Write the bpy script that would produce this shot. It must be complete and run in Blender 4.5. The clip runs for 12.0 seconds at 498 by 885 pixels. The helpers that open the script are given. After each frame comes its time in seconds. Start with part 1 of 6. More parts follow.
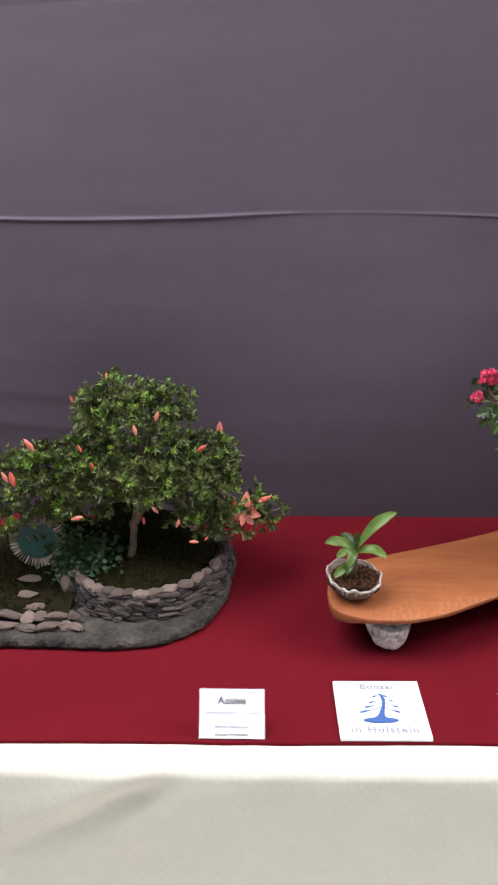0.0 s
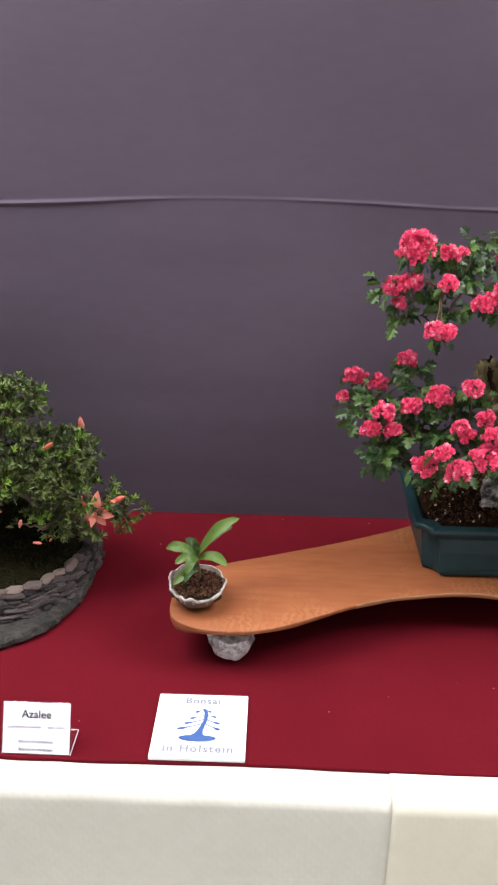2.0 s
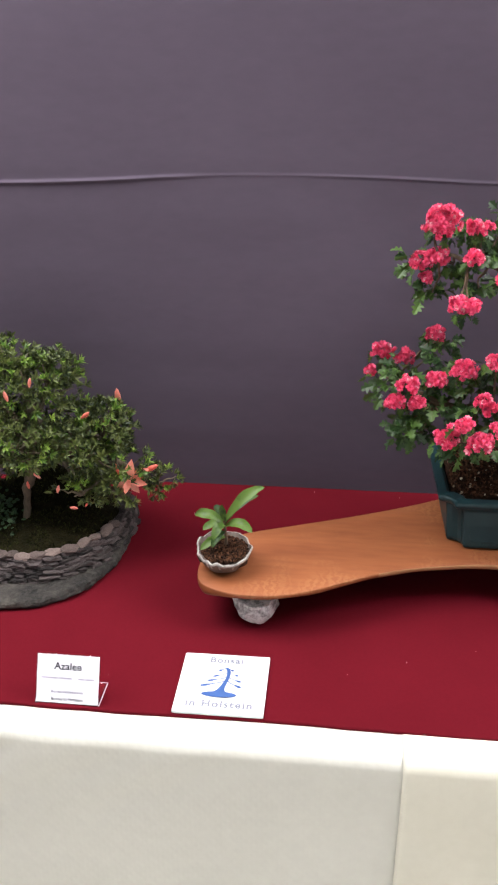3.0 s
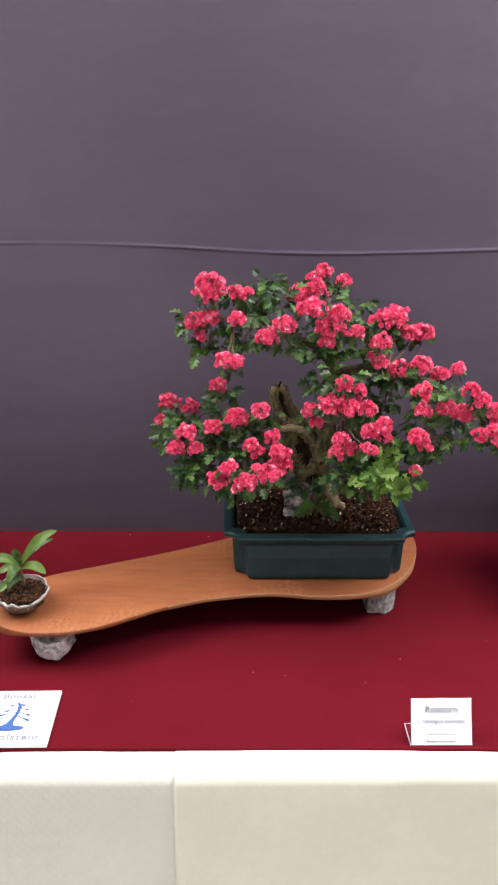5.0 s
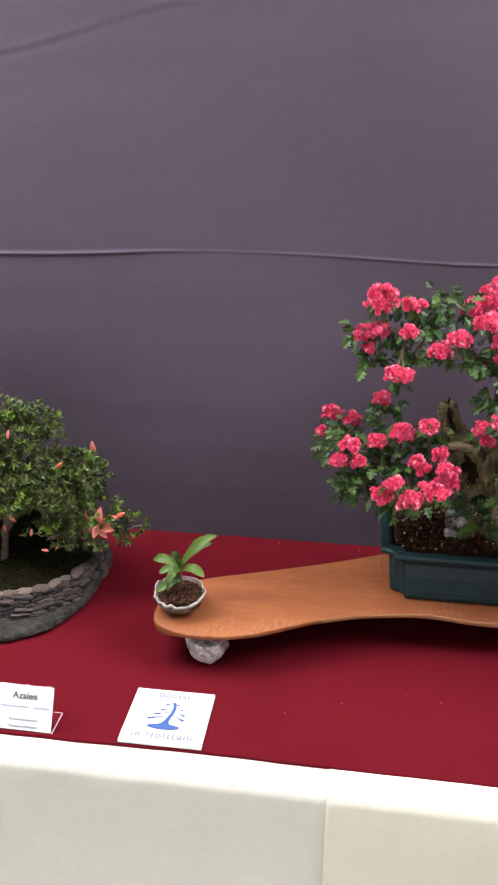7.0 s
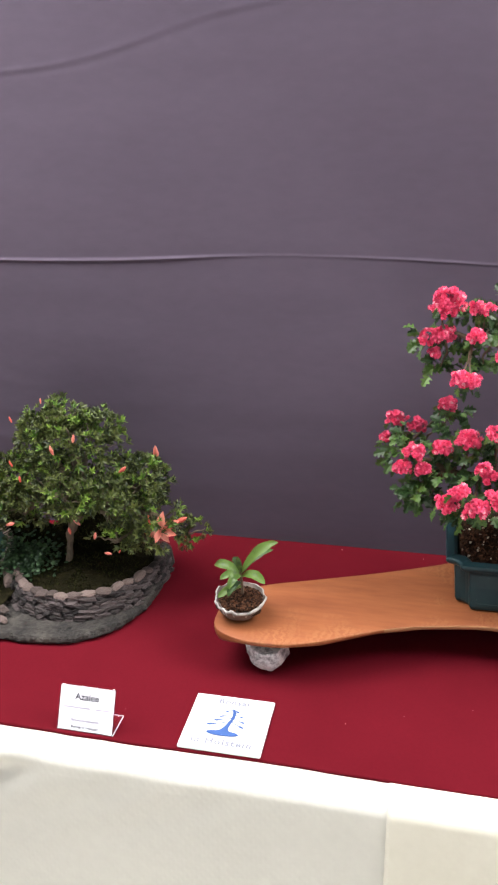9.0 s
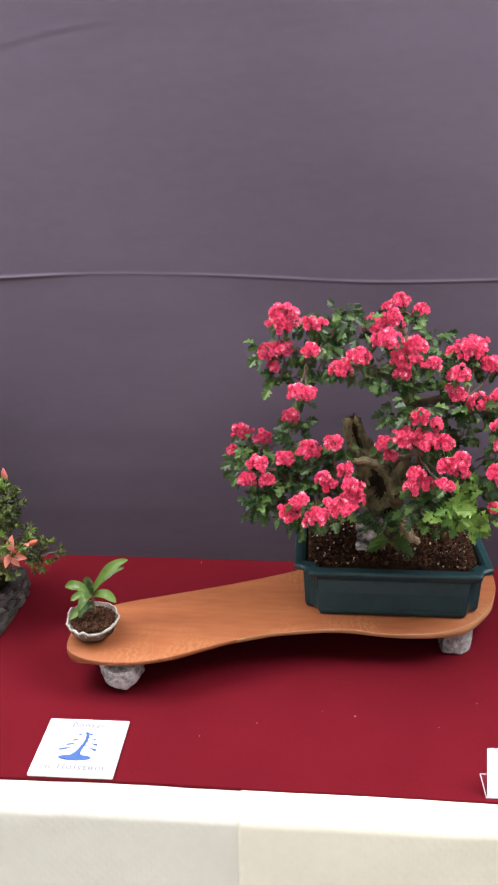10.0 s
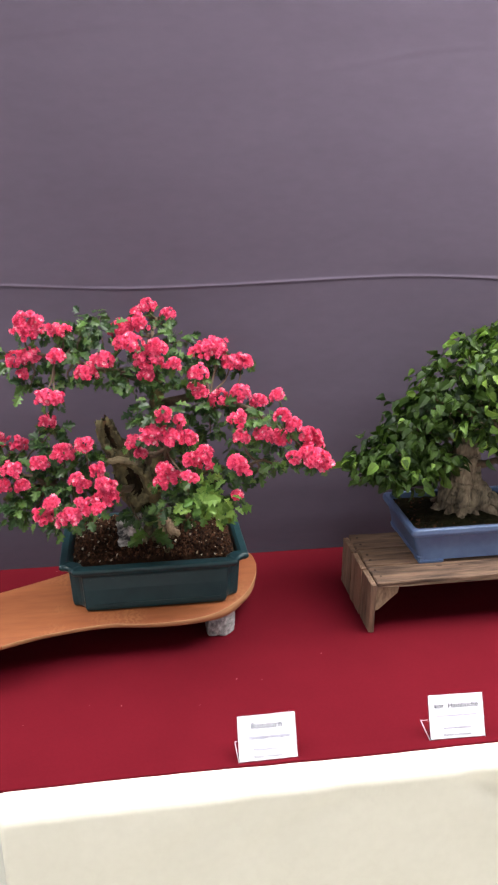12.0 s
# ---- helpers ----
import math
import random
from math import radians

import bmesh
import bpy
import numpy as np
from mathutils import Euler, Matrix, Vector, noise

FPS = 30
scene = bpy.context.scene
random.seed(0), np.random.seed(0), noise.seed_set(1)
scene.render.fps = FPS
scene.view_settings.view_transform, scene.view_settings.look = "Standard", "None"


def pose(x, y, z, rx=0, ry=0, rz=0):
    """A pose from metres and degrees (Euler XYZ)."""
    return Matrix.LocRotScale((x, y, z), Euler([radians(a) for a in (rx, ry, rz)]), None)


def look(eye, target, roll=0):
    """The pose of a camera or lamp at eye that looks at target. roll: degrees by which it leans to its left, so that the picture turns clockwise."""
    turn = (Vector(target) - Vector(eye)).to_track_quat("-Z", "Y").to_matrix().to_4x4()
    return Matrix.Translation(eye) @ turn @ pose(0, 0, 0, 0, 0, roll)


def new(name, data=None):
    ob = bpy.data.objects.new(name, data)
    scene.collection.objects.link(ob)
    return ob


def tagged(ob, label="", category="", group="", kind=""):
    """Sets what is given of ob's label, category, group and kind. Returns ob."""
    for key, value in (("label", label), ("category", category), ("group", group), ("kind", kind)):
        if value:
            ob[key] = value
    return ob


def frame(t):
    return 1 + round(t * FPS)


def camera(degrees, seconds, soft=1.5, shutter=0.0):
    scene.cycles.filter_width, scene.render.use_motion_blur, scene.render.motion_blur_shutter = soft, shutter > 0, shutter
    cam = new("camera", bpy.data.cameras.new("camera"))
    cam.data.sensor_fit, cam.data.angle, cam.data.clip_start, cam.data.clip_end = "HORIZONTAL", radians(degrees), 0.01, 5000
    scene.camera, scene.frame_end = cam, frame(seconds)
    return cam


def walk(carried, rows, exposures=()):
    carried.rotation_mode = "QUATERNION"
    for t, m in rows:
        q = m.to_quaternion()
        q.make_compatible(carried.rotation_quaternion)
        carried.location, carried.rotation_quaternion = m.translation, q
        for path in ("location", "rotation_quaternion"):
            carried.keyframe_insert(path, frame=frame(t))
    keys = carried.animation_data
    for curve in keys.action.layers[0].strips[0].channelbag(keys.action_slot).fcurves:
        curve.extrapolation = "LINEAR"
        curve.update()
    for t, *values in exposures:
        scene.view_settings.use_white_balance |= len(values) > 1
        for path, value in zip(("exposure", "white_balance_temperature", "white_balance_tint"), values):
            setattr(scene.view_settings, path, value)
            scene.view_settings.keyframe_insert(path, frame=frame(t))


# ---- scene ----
cam = camera(35.0, 12.0, soft=2.2)
PATH = [
    (0, (0.094, -0.967, 1.66), (0.066, 0.881, 0.898), -0.0),
    (0.5, (0.169, -0.922, 1.659), (0.166, 0.927, 0.898), 0.5),
    (1, (0.258, -0.879, 1.659), (0.263, 0.971, 0.899), 1.1),
    (1.5, (0.336, -0.86, 1.657), (0.326, 0.981, 0.876), 0.9),
    (2, (0.413, -0.876, 1.672), (0.33, 0.948, 0.856), 0.3),
    (2.5, (0.442, -0.884, 1.667), (0.267, 0.915, 0.812), -0.3),
    (3, (0.466, -0.918, 1.674), (0.247, 0.874, 0.814), -0.8),
    (3.5, (0.509, -0.963, 1.681), (0.332, 0.852, 0.86), -0.5),
    (3.7, (0.532, -0.986, 1.689), (0.422, 0.842, 0.885), 0.0),
    (4.1, (0.581, -1.017, 1.701), (0.555, 0.828, 0.924), 0.5),
    (4.5, (0.633, -1.031, 1.713), (0.664, 0.822, 0.952), 0.8),
    (4.9, (0.671, -1.034, 1.722), (0.721, 0.821, 0.971), 0.8),
    (5.3, (0.676, -1.033, 1.727), (0.698, 0.823, 0.982), 0.8),
    (5.5, (0.666, -1.033, 1.727), (0.665, 0.824, 0.986), 0.9),
    (6, (0.652, -1.028, 1.732), (0.564, 0.828, 0.992), 0.4),
    (6.5, (0.628, -1.022, 1.73), (0.451, 0.827, 0.988), 0.3),
    (7, (0.602, -1.02, 1.727), (0.33, 0.82, 0.991), 0.1),
    (7.5, (0.578, -1.015, 1.725), (0.21, 0.813, 1.001), -0.0),
    (7.7, (0.568, -1.015, 1.721), (0.162, 0.807, 1.004), -0.1),
    (8.1, (0.561, -1.013, 1.719), (0.097, 0.798, 1.006), -0.4),
    (8.5, (0.575, -1.011, 1.721), (0.094, 0.795, 1.002), -1.0),
    (8.9, (0.602, -1.008, 1.727), (0.15, 0.802, 1.0), -1.4),
    (9.3, (0.633, -1.002, 1.732), (0.263, 0.825, 1.008), -1.3),
    (9.4, (0.646, -0.995, 1.732), (0.297, 0.838, 1.013), -1.4),
    (9.5, (0.646, -1.001, 1.735), (0.334, 0.839, 1.015), -1.0),
    (9.7, (0.644, -1.001, 1.736), (0.414, 0.853, 1.022), -0.5),
    (9.8, (0.658, -0.992, 1.736), (0.456, 0.867, 1.027), -1.2),
    (9.9, (0.674, -1.001, 1.737), (0.493, 0.861, 1.031), -0.7),
    (10, (0.685, -1.008, 1.74), (0.535, 0.858, 1.036), -0.6),
    (10.3, (0.699, -1.015, 1.743), (0.677, 0.859, 1.042), 0.1),
    (10.5, (0.733, -1.027, 1.742), (0.749, 0.85, 1.051), -0.2),
    (11, (0.771, -1.046, 1.742), (0.898, 0.828, 1.055), -0.0),
    (11.5, (0.797, -1.061, 1.745), (1.001, 0.806, 1.059), 0.1),
    (12, (0.824, -1.081, 1.75), (1.116, 0.773, 1.061), 0.4),
]
EXPOSURES = [(0, -0.09), (2.5, -0.05), (5.5, -0.01), (6.5, -0.02), (7.5, 0.08), (9.5, 0.18), (12, 0.23)]
walk(cam, [(t, look(eye, target, roll)) for t, eye, target, roll in PATH], EXPOSURES)

# ---- light: added area lamps at two gaps of an unseen roof, for overhead daylight ----
world = bpy.data.worlds.new("sky")
scene.world = world
world.use_nodes = True
wn = world.node_tree
sky = wn.nodes.new("ShaderNodeTexSky")
sky.sky_type, sky.sun_disc, sky.sun_elevation, sky.sun_rotation = "NISHITA", False, radians(60), radians(160)
wn.links.new(sky.outputs[0], wn.nodes["Background"].inputs[0])
wn.nodes["Background"].inputs[1].default_value = 0.1

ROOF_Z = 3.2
ROOF_GAPS = ((-2.45, -0.15, 106.0), (1.42, 4.05, 115.0))
for xa, xb, glow in ROOF_GAPS:
    lamp_data = bpy.data.lights.new("overhead_light", "AREA")
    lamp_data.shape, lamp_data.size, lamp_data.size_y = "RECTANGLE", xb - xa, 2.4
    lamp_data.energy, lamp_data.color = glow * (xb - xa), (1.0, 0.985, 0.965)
    roof_light = new("overhead_light", lamp_data)
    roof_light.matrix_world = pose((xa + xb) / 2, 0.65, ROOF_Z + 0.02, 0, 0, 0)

# added fill lamp in an unseen gap behind the camera, brightens front faces
FRONT_GAP = (-0.8, 2.4, 2.3)
lamp_data = bpy.data.lights.new("front_fill", "AREA")
lamp_data.shape, lamp_data.size, lamp_data.size_y = "RECTANGLE", FRONT_GAP[1] - FRONT_GAP[0], FRONT_GAP[2] - 0.1
lamp_data.energy, lamp_data.color = 26.0, (1.0, 0.99, 0.975)
front_fill_light = new("front_fill", lamp_data)
front_fill_light.matrix_world = pose((FRONT_GAP[0] + FRONT_GAP[1]) / 2, -4.19, FRONT_GAP[2] / 2 + 0.03, 90, 0, 0)

# ---- materials ----


def material(name, dark, light, scale=20.0, detail=5.0, rough=0.7, bump=0.2, bump_scale=None, fine=None,
             island=0.0, thing=0.0, metal=0.0, coat=0.0, spec=0.5, stretch=(1, 1, 1), through_light=0.0,
             contrast=(0.3, 0.7), depth=0.002, sheen=0.0, transmission=0.0):
    """A node material: two colours mixed by noise at two scales, with relief; island and thing vary the lightness piece by piece."""
    m = bpy.data.materials.new(name)
    m.use_nodes = True
    n, l = m.node_tree.nodes, m.node_tree.links
    b = n["Principled BSDF"]
    co = n.new("ShaderNodeTexCoord")
    mp = n.new("ShaderNodeMapping")
    mp.inputs["Scale"].default_value = stretch
    l.new(co.outputs["Object"], mp.inputs[0])
    a = n.new("ShaderNodeTexNoise")
    a.inputs["Scale"].default_value, a.inputs["Detail"].default_value = scale, detail
    l.new(mp.outputs[0], a.inputs[0])
    f = n.new("ShaderNodeTexNoise")
    f.inputs["Scale"].default_value, f.inputs["Detail"].default_value = fine or scale * 7, 3.0
    l.new(mp.outputs[0], f.inputs[0])
    both = n.new("ShaderNodeMix")
    both.data_type = "FLOAT"
    both.inputs["Factor"].default_value = 0.35
    l.new(a.outputs[0], both.inputs["A"])
    l.new(f.outputs[0], both.inputs["B"])
    value = both.outputs["Result"]
    for amount, node_type, out in ((island, "ShaderNodeNewGeometry", "Random Per Island"), (thing, "ShaderNodeObjectInfo", "Random")):
        if amount:
            r = n.new(node_type)
            mad = n.new("ShaderNodeMath")
            mad.operation = "MULTIPLY_ADD"
            mad.inputs[1].default_value, mad.inputs[2].default_value = amount, -amount / 2
            l.new(r.outputs[out], mad.inputs[0])
            add = n.new("ShaderNodeMath")
            add.operation = "ADD"
            l.new(value, add.inputs[0])
            l.new(mad.outputs[0], add.inputs[1])
            value = add.outputs[0]
    ramp = n.new("ShaderNodeValToRGB")
    ramp.color_ramp.elements[0].position, ramp.color_ramp.elements[1].position = contrast
    ramp.color_ramp.elements[0].color, ramp.color_ramp.elements[1].color = (*dark, 1), (*light, 1)
    l.new(value, ramp.inputs[0])
    l.new(ramp.outputs[0], b.inputs["Base Color"])
    b.inputs["Roughness"].default_value, b.inputs["Metallic"].default_value = rough, metal
    b.inputs["Specular IOR Level"].default_value, b.inputs["Coat Weight"].default_value = spec, coat
    b.inputs["Coat Roughness"].default_value = 0.12
    b.inputs["Sheen Weight"].default_value = sheen
    b.inputs["Transmission Weight"].default_value = transmission
    if bump:
        bn = n.new("ShaderNodeTexNoise")
        bn.inputs["Scale"].default_value, bn.inputs["Detail"].default_value = bump_scale or scale * 4, 6.0
        l.new(mp.outputs[0], bn.inputs[0])
        bp = n.new("ShaderNodeBump")
        bp.inputs["Strength"].default_value, bp.inputs["Distance"].default_value = bump, depth
        l.new(bn.outputs[0], bp.inputs["Height"])
        l.new(bp.outputs[0], b.inputs["Normal"])
    if through_light:
        tr = n.new("ShaderNodeBsdfTranslucent")
        l.new(ramp.outputs[0], tr.inputs[0])
        mix = n.new("ShaderNodeMixShader")
        mix.inputs[0].default_value = through_light
        l.new(b.outputs[0], mix.inputs[1])
        l.new(tr.outputs[0], mix.inputs[2])
        l.new(mix.outputs[0], n["Material Output"].inputs[0])
    return m


def weave(m, scale, strength, depth=0.0006, axes=("X", "Z")):
    """Adds the threads of a cloth, two crossed waves, to a material's relief."""
    n, l = m.node_tree.nodes, m.node_tree.links
    co = n.new("ShaderNodeTexCoord")
    waves = []
    for axis in axes:
        w = n.new("ShaderNodeTexWave")
        w.bands_direction = axis
        w.inputs["Scale"].default_value, w.inputs["Distortion"].default_value, w.inputs["Detail"].default_value = scale, 1.2, 2.0
        l.new(co.outputs["Object"], w.inputs[0])
        waves.append(w)
    add = n.new("ShaderNodeMath")
    l.new(waves[0].outputs["Fac"], add.inputs[0])
    l.new(waves[1].outputs["Fac"], add.inputs[1])
    bp = n.new("ShaderNodeBump")
    bp.inputs["Strength"].default_value, bp.inputs["Distance"].default_value = strength, depth
    l.new(add.outputs[0], bp.inputs["Height"])
    b = n["Principled BSDF"]
    if b.inputs["Normal"].links:
        l.new(b.inputs["Normal"].links[0].from_socket, bp.inputs["Normal"])
    l.new(bp.outputs[0], b.inputs["Normal"])
    return m


def diamonds(m, scale, strength, depth):
    """Embosses crossed slanting ribs into a sheet of paper that hangs in the xz plane."""
    n, l = m.node_tree.nodes, m.node_tree.links
    co = n.new("ShaderNodeTexCoord")
    mul = n.new("ShaderNodeMath")
    mul.operation = "MULTIPLY"
    for k, turn in enumerate((38, -38)):
        mp = n.new("ShaderNodeMapping")
        mp.inputs["Rotation"].default_value = (0, radians(turn), 0)
        l.new(co.outputs["Object"], mp.inputs[0])
        w = n.new("ShaderNodeTexWave")
        w.bands_direction = "X"
        w.inputs["Scale"].default_value, w.inputs["Distortion"].default_value = scale, 0.4
        l.new(mp.outputs[0], w.inputs[0])
        l.new(w.outputs["Fac"], mul.inputs[k])
    bp = n.new("ShaderNodeBump")
    bp.inputs["Strength"].default_value, bp.inputs["Distance"].default_value = strength, depth
    l.new(mul.outputs[0], bp.inputs["Height"])
    b = n["Principled BSDF"]
    l.new(b.inputs["Normal"].links[0].from_socket, bp.inputs["Normal"])
    l.new(bp.outputs[0], b.inputs["Normal"])
    return m


M = {}
M["curtain"] = weave(material("grey_violet_cloth", (0.082, 0.064, 0.093), (0.098, 0.077, 0.110), scale=2.2, fine=26, rough=0.9, bump=0.12, bump_scale=9, depth=0.006, stretch=(1, 1, 2.4), spec=0.2, sheen=0.1), 210, 0.05)
M["red_cloth"] = weave(material("wine_red_felt", (0.094, 0.0036, 0.0088), (0.115, 0.0050, 0.0114), scale=6, fine=180, rough=0.95, bump=0.25, bump_scale=420, depth=0.0008, spec=0.08), 300, 0.1, axes=("X", "Y"))
M["paper"] = diamonds(material("white_damask_paper", (0.655, 0.645, 0.590), (0.725, 0.715, 0.655), scale=5, fine=55, rough=0.8, bump=0.25, bump_scale=60, depth=0.002, spec=0.3), 24, 0.16, 0.0014)
M["paper_warm"] = diamonds(material("cream_damask_paper", (0.705, 0.678, 0.578), (0.775, 0.748, 0.648), scale=5, fine=55, rough=0.8, bump=0.25, bump_scale=60, depth=0.002, spec=0.3), 24, 0.10, 0.0012)
M["tent"] = material("white_tent_fabric", (0.68, 0.68, 0.67), (0.78, 0.78, 0.77), scale=3, rough=0.8, bump=0.1)
M["ground"] = material("hall_floor", (0.52, 0.50, 0.45), (0.66, 0.63, 0.57), scale=9, rough=0.85, bump=0.3)
M["board"] = material("oiled_cherry_wood", (0.178, 0.049, 0.0180), (0.335, 0.114, 0.043), scale=4, fine=22, detail=8, rough=0.55, bump=0.10, bump_scale=30, depth=0.0008, stretch=(0.8, 4.0, 3.0), contrast=(0.25, 0.75), spec=0.35)


def ripple(m, scale, amount):
    """Pale cross ripples of figured wood, in patches."""
    n, l = m.node_tree.nodes, m.node_tree.links
    b = n["Principled BSDF"]
    co = n.new("ShaderNodeTexCoord")
    w = n.new("ShaderNodeTexWave")
    w.bands_direction = "X"
    w.inputs["Scale"].default_value, w.inputs["Distortion"].default_value, w.inputs["Detail"].default_value, w.inputs["Detail Scale"].default_value = scale, 9.0, 4.0, 3.5
    l.new(co.outputs["Object"], w.inputs[0])
    patch = n.new("ShaderNodeTexNoise")
    patch.inputs["Scale"].default_value = 9.0
    l.new(co.outputs["Object"], patch.inputs[0])
    r = n.new("ShaderNodeMapRange")
    r.inputs["From Min"].default_value, r.inputs["From Max"].default_value, r.inputs["To Max"].default_value = 0.52, 0.68, amount
    l.new(patch.outputs[0], r.inputs["Value"])
    k = n.new("ShaderNodeMath")
    k.operation = "MULTIPLY"
    l.new(r.outputs[0], k.inputs[0])
    l.new(w.outputs["Fac"], k.inputs[1])
    mix = n.new("ShaderNodeMix")
    mix.data_type = "RGBA"
    mix.inputs[7].default_value = (0.50, 0.24, 0.10, 1)
    l.new(k.outputs[0], mix.inputs[0])
    l.new(b.inputs["Base Color"].links[0].from_socket, mix.inputs[6])
    l.new(mix.outputs[2], b.inputs["Base Color"])
    return m


ripple(M["board"], 22.0, 0.24)
# paler than the board face: front light put into the edge colour
M["lit_board_edge"] = material("lit_wood_edge", (0.30, 0.135, 0.055), (0.52, 0.27, 0.125), scale=14, fine=60, rough=0.7, bump=0.3, bump_scale=60, stretch=(0.6, 0.6, 4))
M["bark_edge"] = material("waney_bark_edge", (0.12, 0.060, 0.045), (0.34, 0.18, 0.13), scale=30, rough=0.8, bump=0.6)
M["granite"] = material("grey_granite", (0.08, 0.08, 0.08), (0.48, 0.47, 0.46), scale=75, fine=420, rough=0.85, bump=0.8, bump_scale=90, depth=0.004, contrast=(0.35, 0.62))
M["granite_pale"] = material("pale_granite", (0.24, 0.24, 0.24), (0.70, 0.71, 0.70), scale=70, fine=300, rough=0.85, bump=1.0, bump_scale=60, depth=0.005, contrast=(0.40, 0.58))
M["veined_stone"] = material("dark_stone_with_white_veins", (0.030, 0.030, 0.032), (0.62, 0.58, 0.56), scale=34, fine=130, rough=0.75, bump=0.9, bump_scale=70, depth=0.004, contrast=(0.42, 0.66))
M["teal"] = material("dark_teal_glaze", (0.006, 0.026, 0.032), (0.012, 0.041, 0.047), scale=18, fine=90, rough=0.36, bump=0.06, coat=0.0, spec=0.3)
M["blue"] = material("lilac_blue_glaze", (0.060, 0.096, 0.200), (0.092, 0.142, 0.262), scale=14, fine=80, rough=0.35, bump=0.08, coat=0.25)
M["soil"] = material("dark_potting_soil", (0.014, 0.007, 0.005), (0.060, 0.029, 0.017), scale=90, fine=320, spec=0.1, rough=0.95, bump=1.0, bump_scale=160, depth=0.006)
M["granules"] = material("soil_granules", (0.016, 0.007, 0.004), (0.115, 0.050, 0.026), scale=120, spec=0.15, rough=0.9, bump=0.3, island=0.9, contrast=(0.25, 0.95))
M["pumice"] = material("pale_pumice", (0.35, 0.27, 0.18), (0.75, 0.66, 0.52), scale=120, rough=0.9, bump=0.3, island=0.6)
M["trunk"] = material("gnarled_hawthorn_bark", (0.014, 0.010, 0.005), (0.235, 0.190, 0.085), scale=34, fine=130, rough=0.9, bump=1.0, bump_scale=60, depth=0.01, stretch=(1, 1, 0.5), contrast=(0.32, 0.72))
# near-black wood that puts shade into the trunk hollows
M["cavity_shade"] = material("shaded_hollow_wood", (0.006, 0.004, 0.003), (0.040, 0.026, 0.014), scale=60, fine=200, rough=0.95, spec=0.1, bump=1.0, bump_scale=110, depth=0.006)
M["dead_wood"] = material("grey_bleached_dead_wood", (0.05, 0.038, 0.022), (0.30, 0.24, 0.14), scale=40, fine=160, rough=0.9, bump=0.8, bump_scale=90, depth=0.004, stretch=(0.5, 1, 1))
M["twig"] = material("brown_twig_bark", (0.05, 0.032, 0.02), (0.14, 0.09, 0.055), scale=60, rough=0.85, bump=0.5)
M["azalea_bark"] = material("pale_azalea_bark", (0.042, 0.034, 0.024), (0.20, 0.155, 0.105), scale=30, rough=0.85, bump=0.6, stretch=(1, 1, 0.4))
M["hornbeam_bark"] = material("ridged_hornbeam_bark", (0.030, 0.021, 0.014), (0.42, 0.33, 0.225), scale=36, fine=120, rough=0.9, bump=1.0, bump_scale=55, depth=0.01, stretch=(1.3, 1.3, 0.5), contrast=(0.32, 0.7))
M["haw_leaf"] = material("hawthorn_leaf", (0.016, 0.046, 0.010), (0.118, 0.225, 0.040), scale=30, rough=0.45, bump=0.25, bump_scale=160, island=0.5, thing=0.45, through_light=0.22, contrast=(0.2, 0.85))
M["haw_leaf_young"] = material("young_hawthorn_leaf", (0.080, 0.190, 0.026), (0.230, 0.380, 0.070), scale=30, rough=0.45, bump=0.25, bump_scale=160, thing=0.5, through_light=0.3)
M["petal"] = material("carmine_pink_petals", (0.70, 0.020, 0.115), (0.96, 0.19, 0.36), scale=70, fine=260, rough=0.6, bump=0.1, island=0.55, through_light=0.25, contrast=(0.14, 0.82))
M["petal_tip"] = material("pale_pink_petal_edges", (0.90, 0.30, 0.42), (0.94, 0.62, 0.68), scale=80, rough=0.6, bump=0.0, island=0.5, through_light=0.25)
M["azalea_leaf"] = material("azalea_leaf", (0.012, 0.024, 0.006), (0.145, 0.180, 0.044), scale=14, rough=0.5, bump=0.0, island=0.75, through_light=0.2, contrast=(0.15, 0.95))
M["azalea_young"] = material("young_azalea_leaf", (0.07, 0.16, 0.02), (0.24, 0.36, 0.06), scale=30, rough=0.4, bump=0.0, island=0.6, through_light=0.3)
M["bud"] = material("salmon_azalea_petals", (0.78, 0.12, 0.085), (0.93, 0.42, 0.34), scale=60, rough=0.5, bump=0.0, thing=0.4, through_light=0.25)
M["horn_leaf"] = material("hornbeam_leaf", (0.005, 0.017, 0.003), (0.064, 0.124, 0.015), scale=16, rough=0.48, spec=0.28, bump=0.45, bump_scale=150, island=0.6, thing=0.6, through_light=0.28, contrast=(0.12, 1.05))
# lighter copy of horn_leaf, standing in for leaves lit from the right
M["horn_leaf_lit"] = material("lit_hornbeam_leaf", (0.070, 0.150, 0.016), (0.210, 0.330, 0.050), scale=16, rough=0.45, bump=0.45, bump_scale=150, thing=0.5, island=0.5, through_light=0.3, contrast=(0.15, 0.95))
M["herb_leaf"] = material("seedling_leaf", (0.018, 0.052, 0.008), (0.105, 0.190, 0.030), scale=70, rough=0.46, bump=0.5, bump_scale=90, thing=0.6, through_light=0.25)
M["moss"] = material("dark_moss", (0.006, 0.006, 0.002), (0.022, 0.018, 0.007), scale=45, fine=260, spec=0.1, rough=0.95, bump=1.0, bump_scale=200, depth=0.006)
M["cover_leaf"] = material("creeping_ground_cover", (0.012, 0.036, 0.013), (0.045, 0.10, 0.036), scale=30, rough=0.5, bump=0.0, island=0.6, through_light=0.15)
M["slate"] = material("purple_grey_slate", (0.011, 0.009, 0.009), (0.125, 0.098, 0.097), scale=30, fine=150, rough=0.8, bump=0.7, bump_scale=80, depth=0.003, thing=0.6, contrast=(0.2, 0.85))
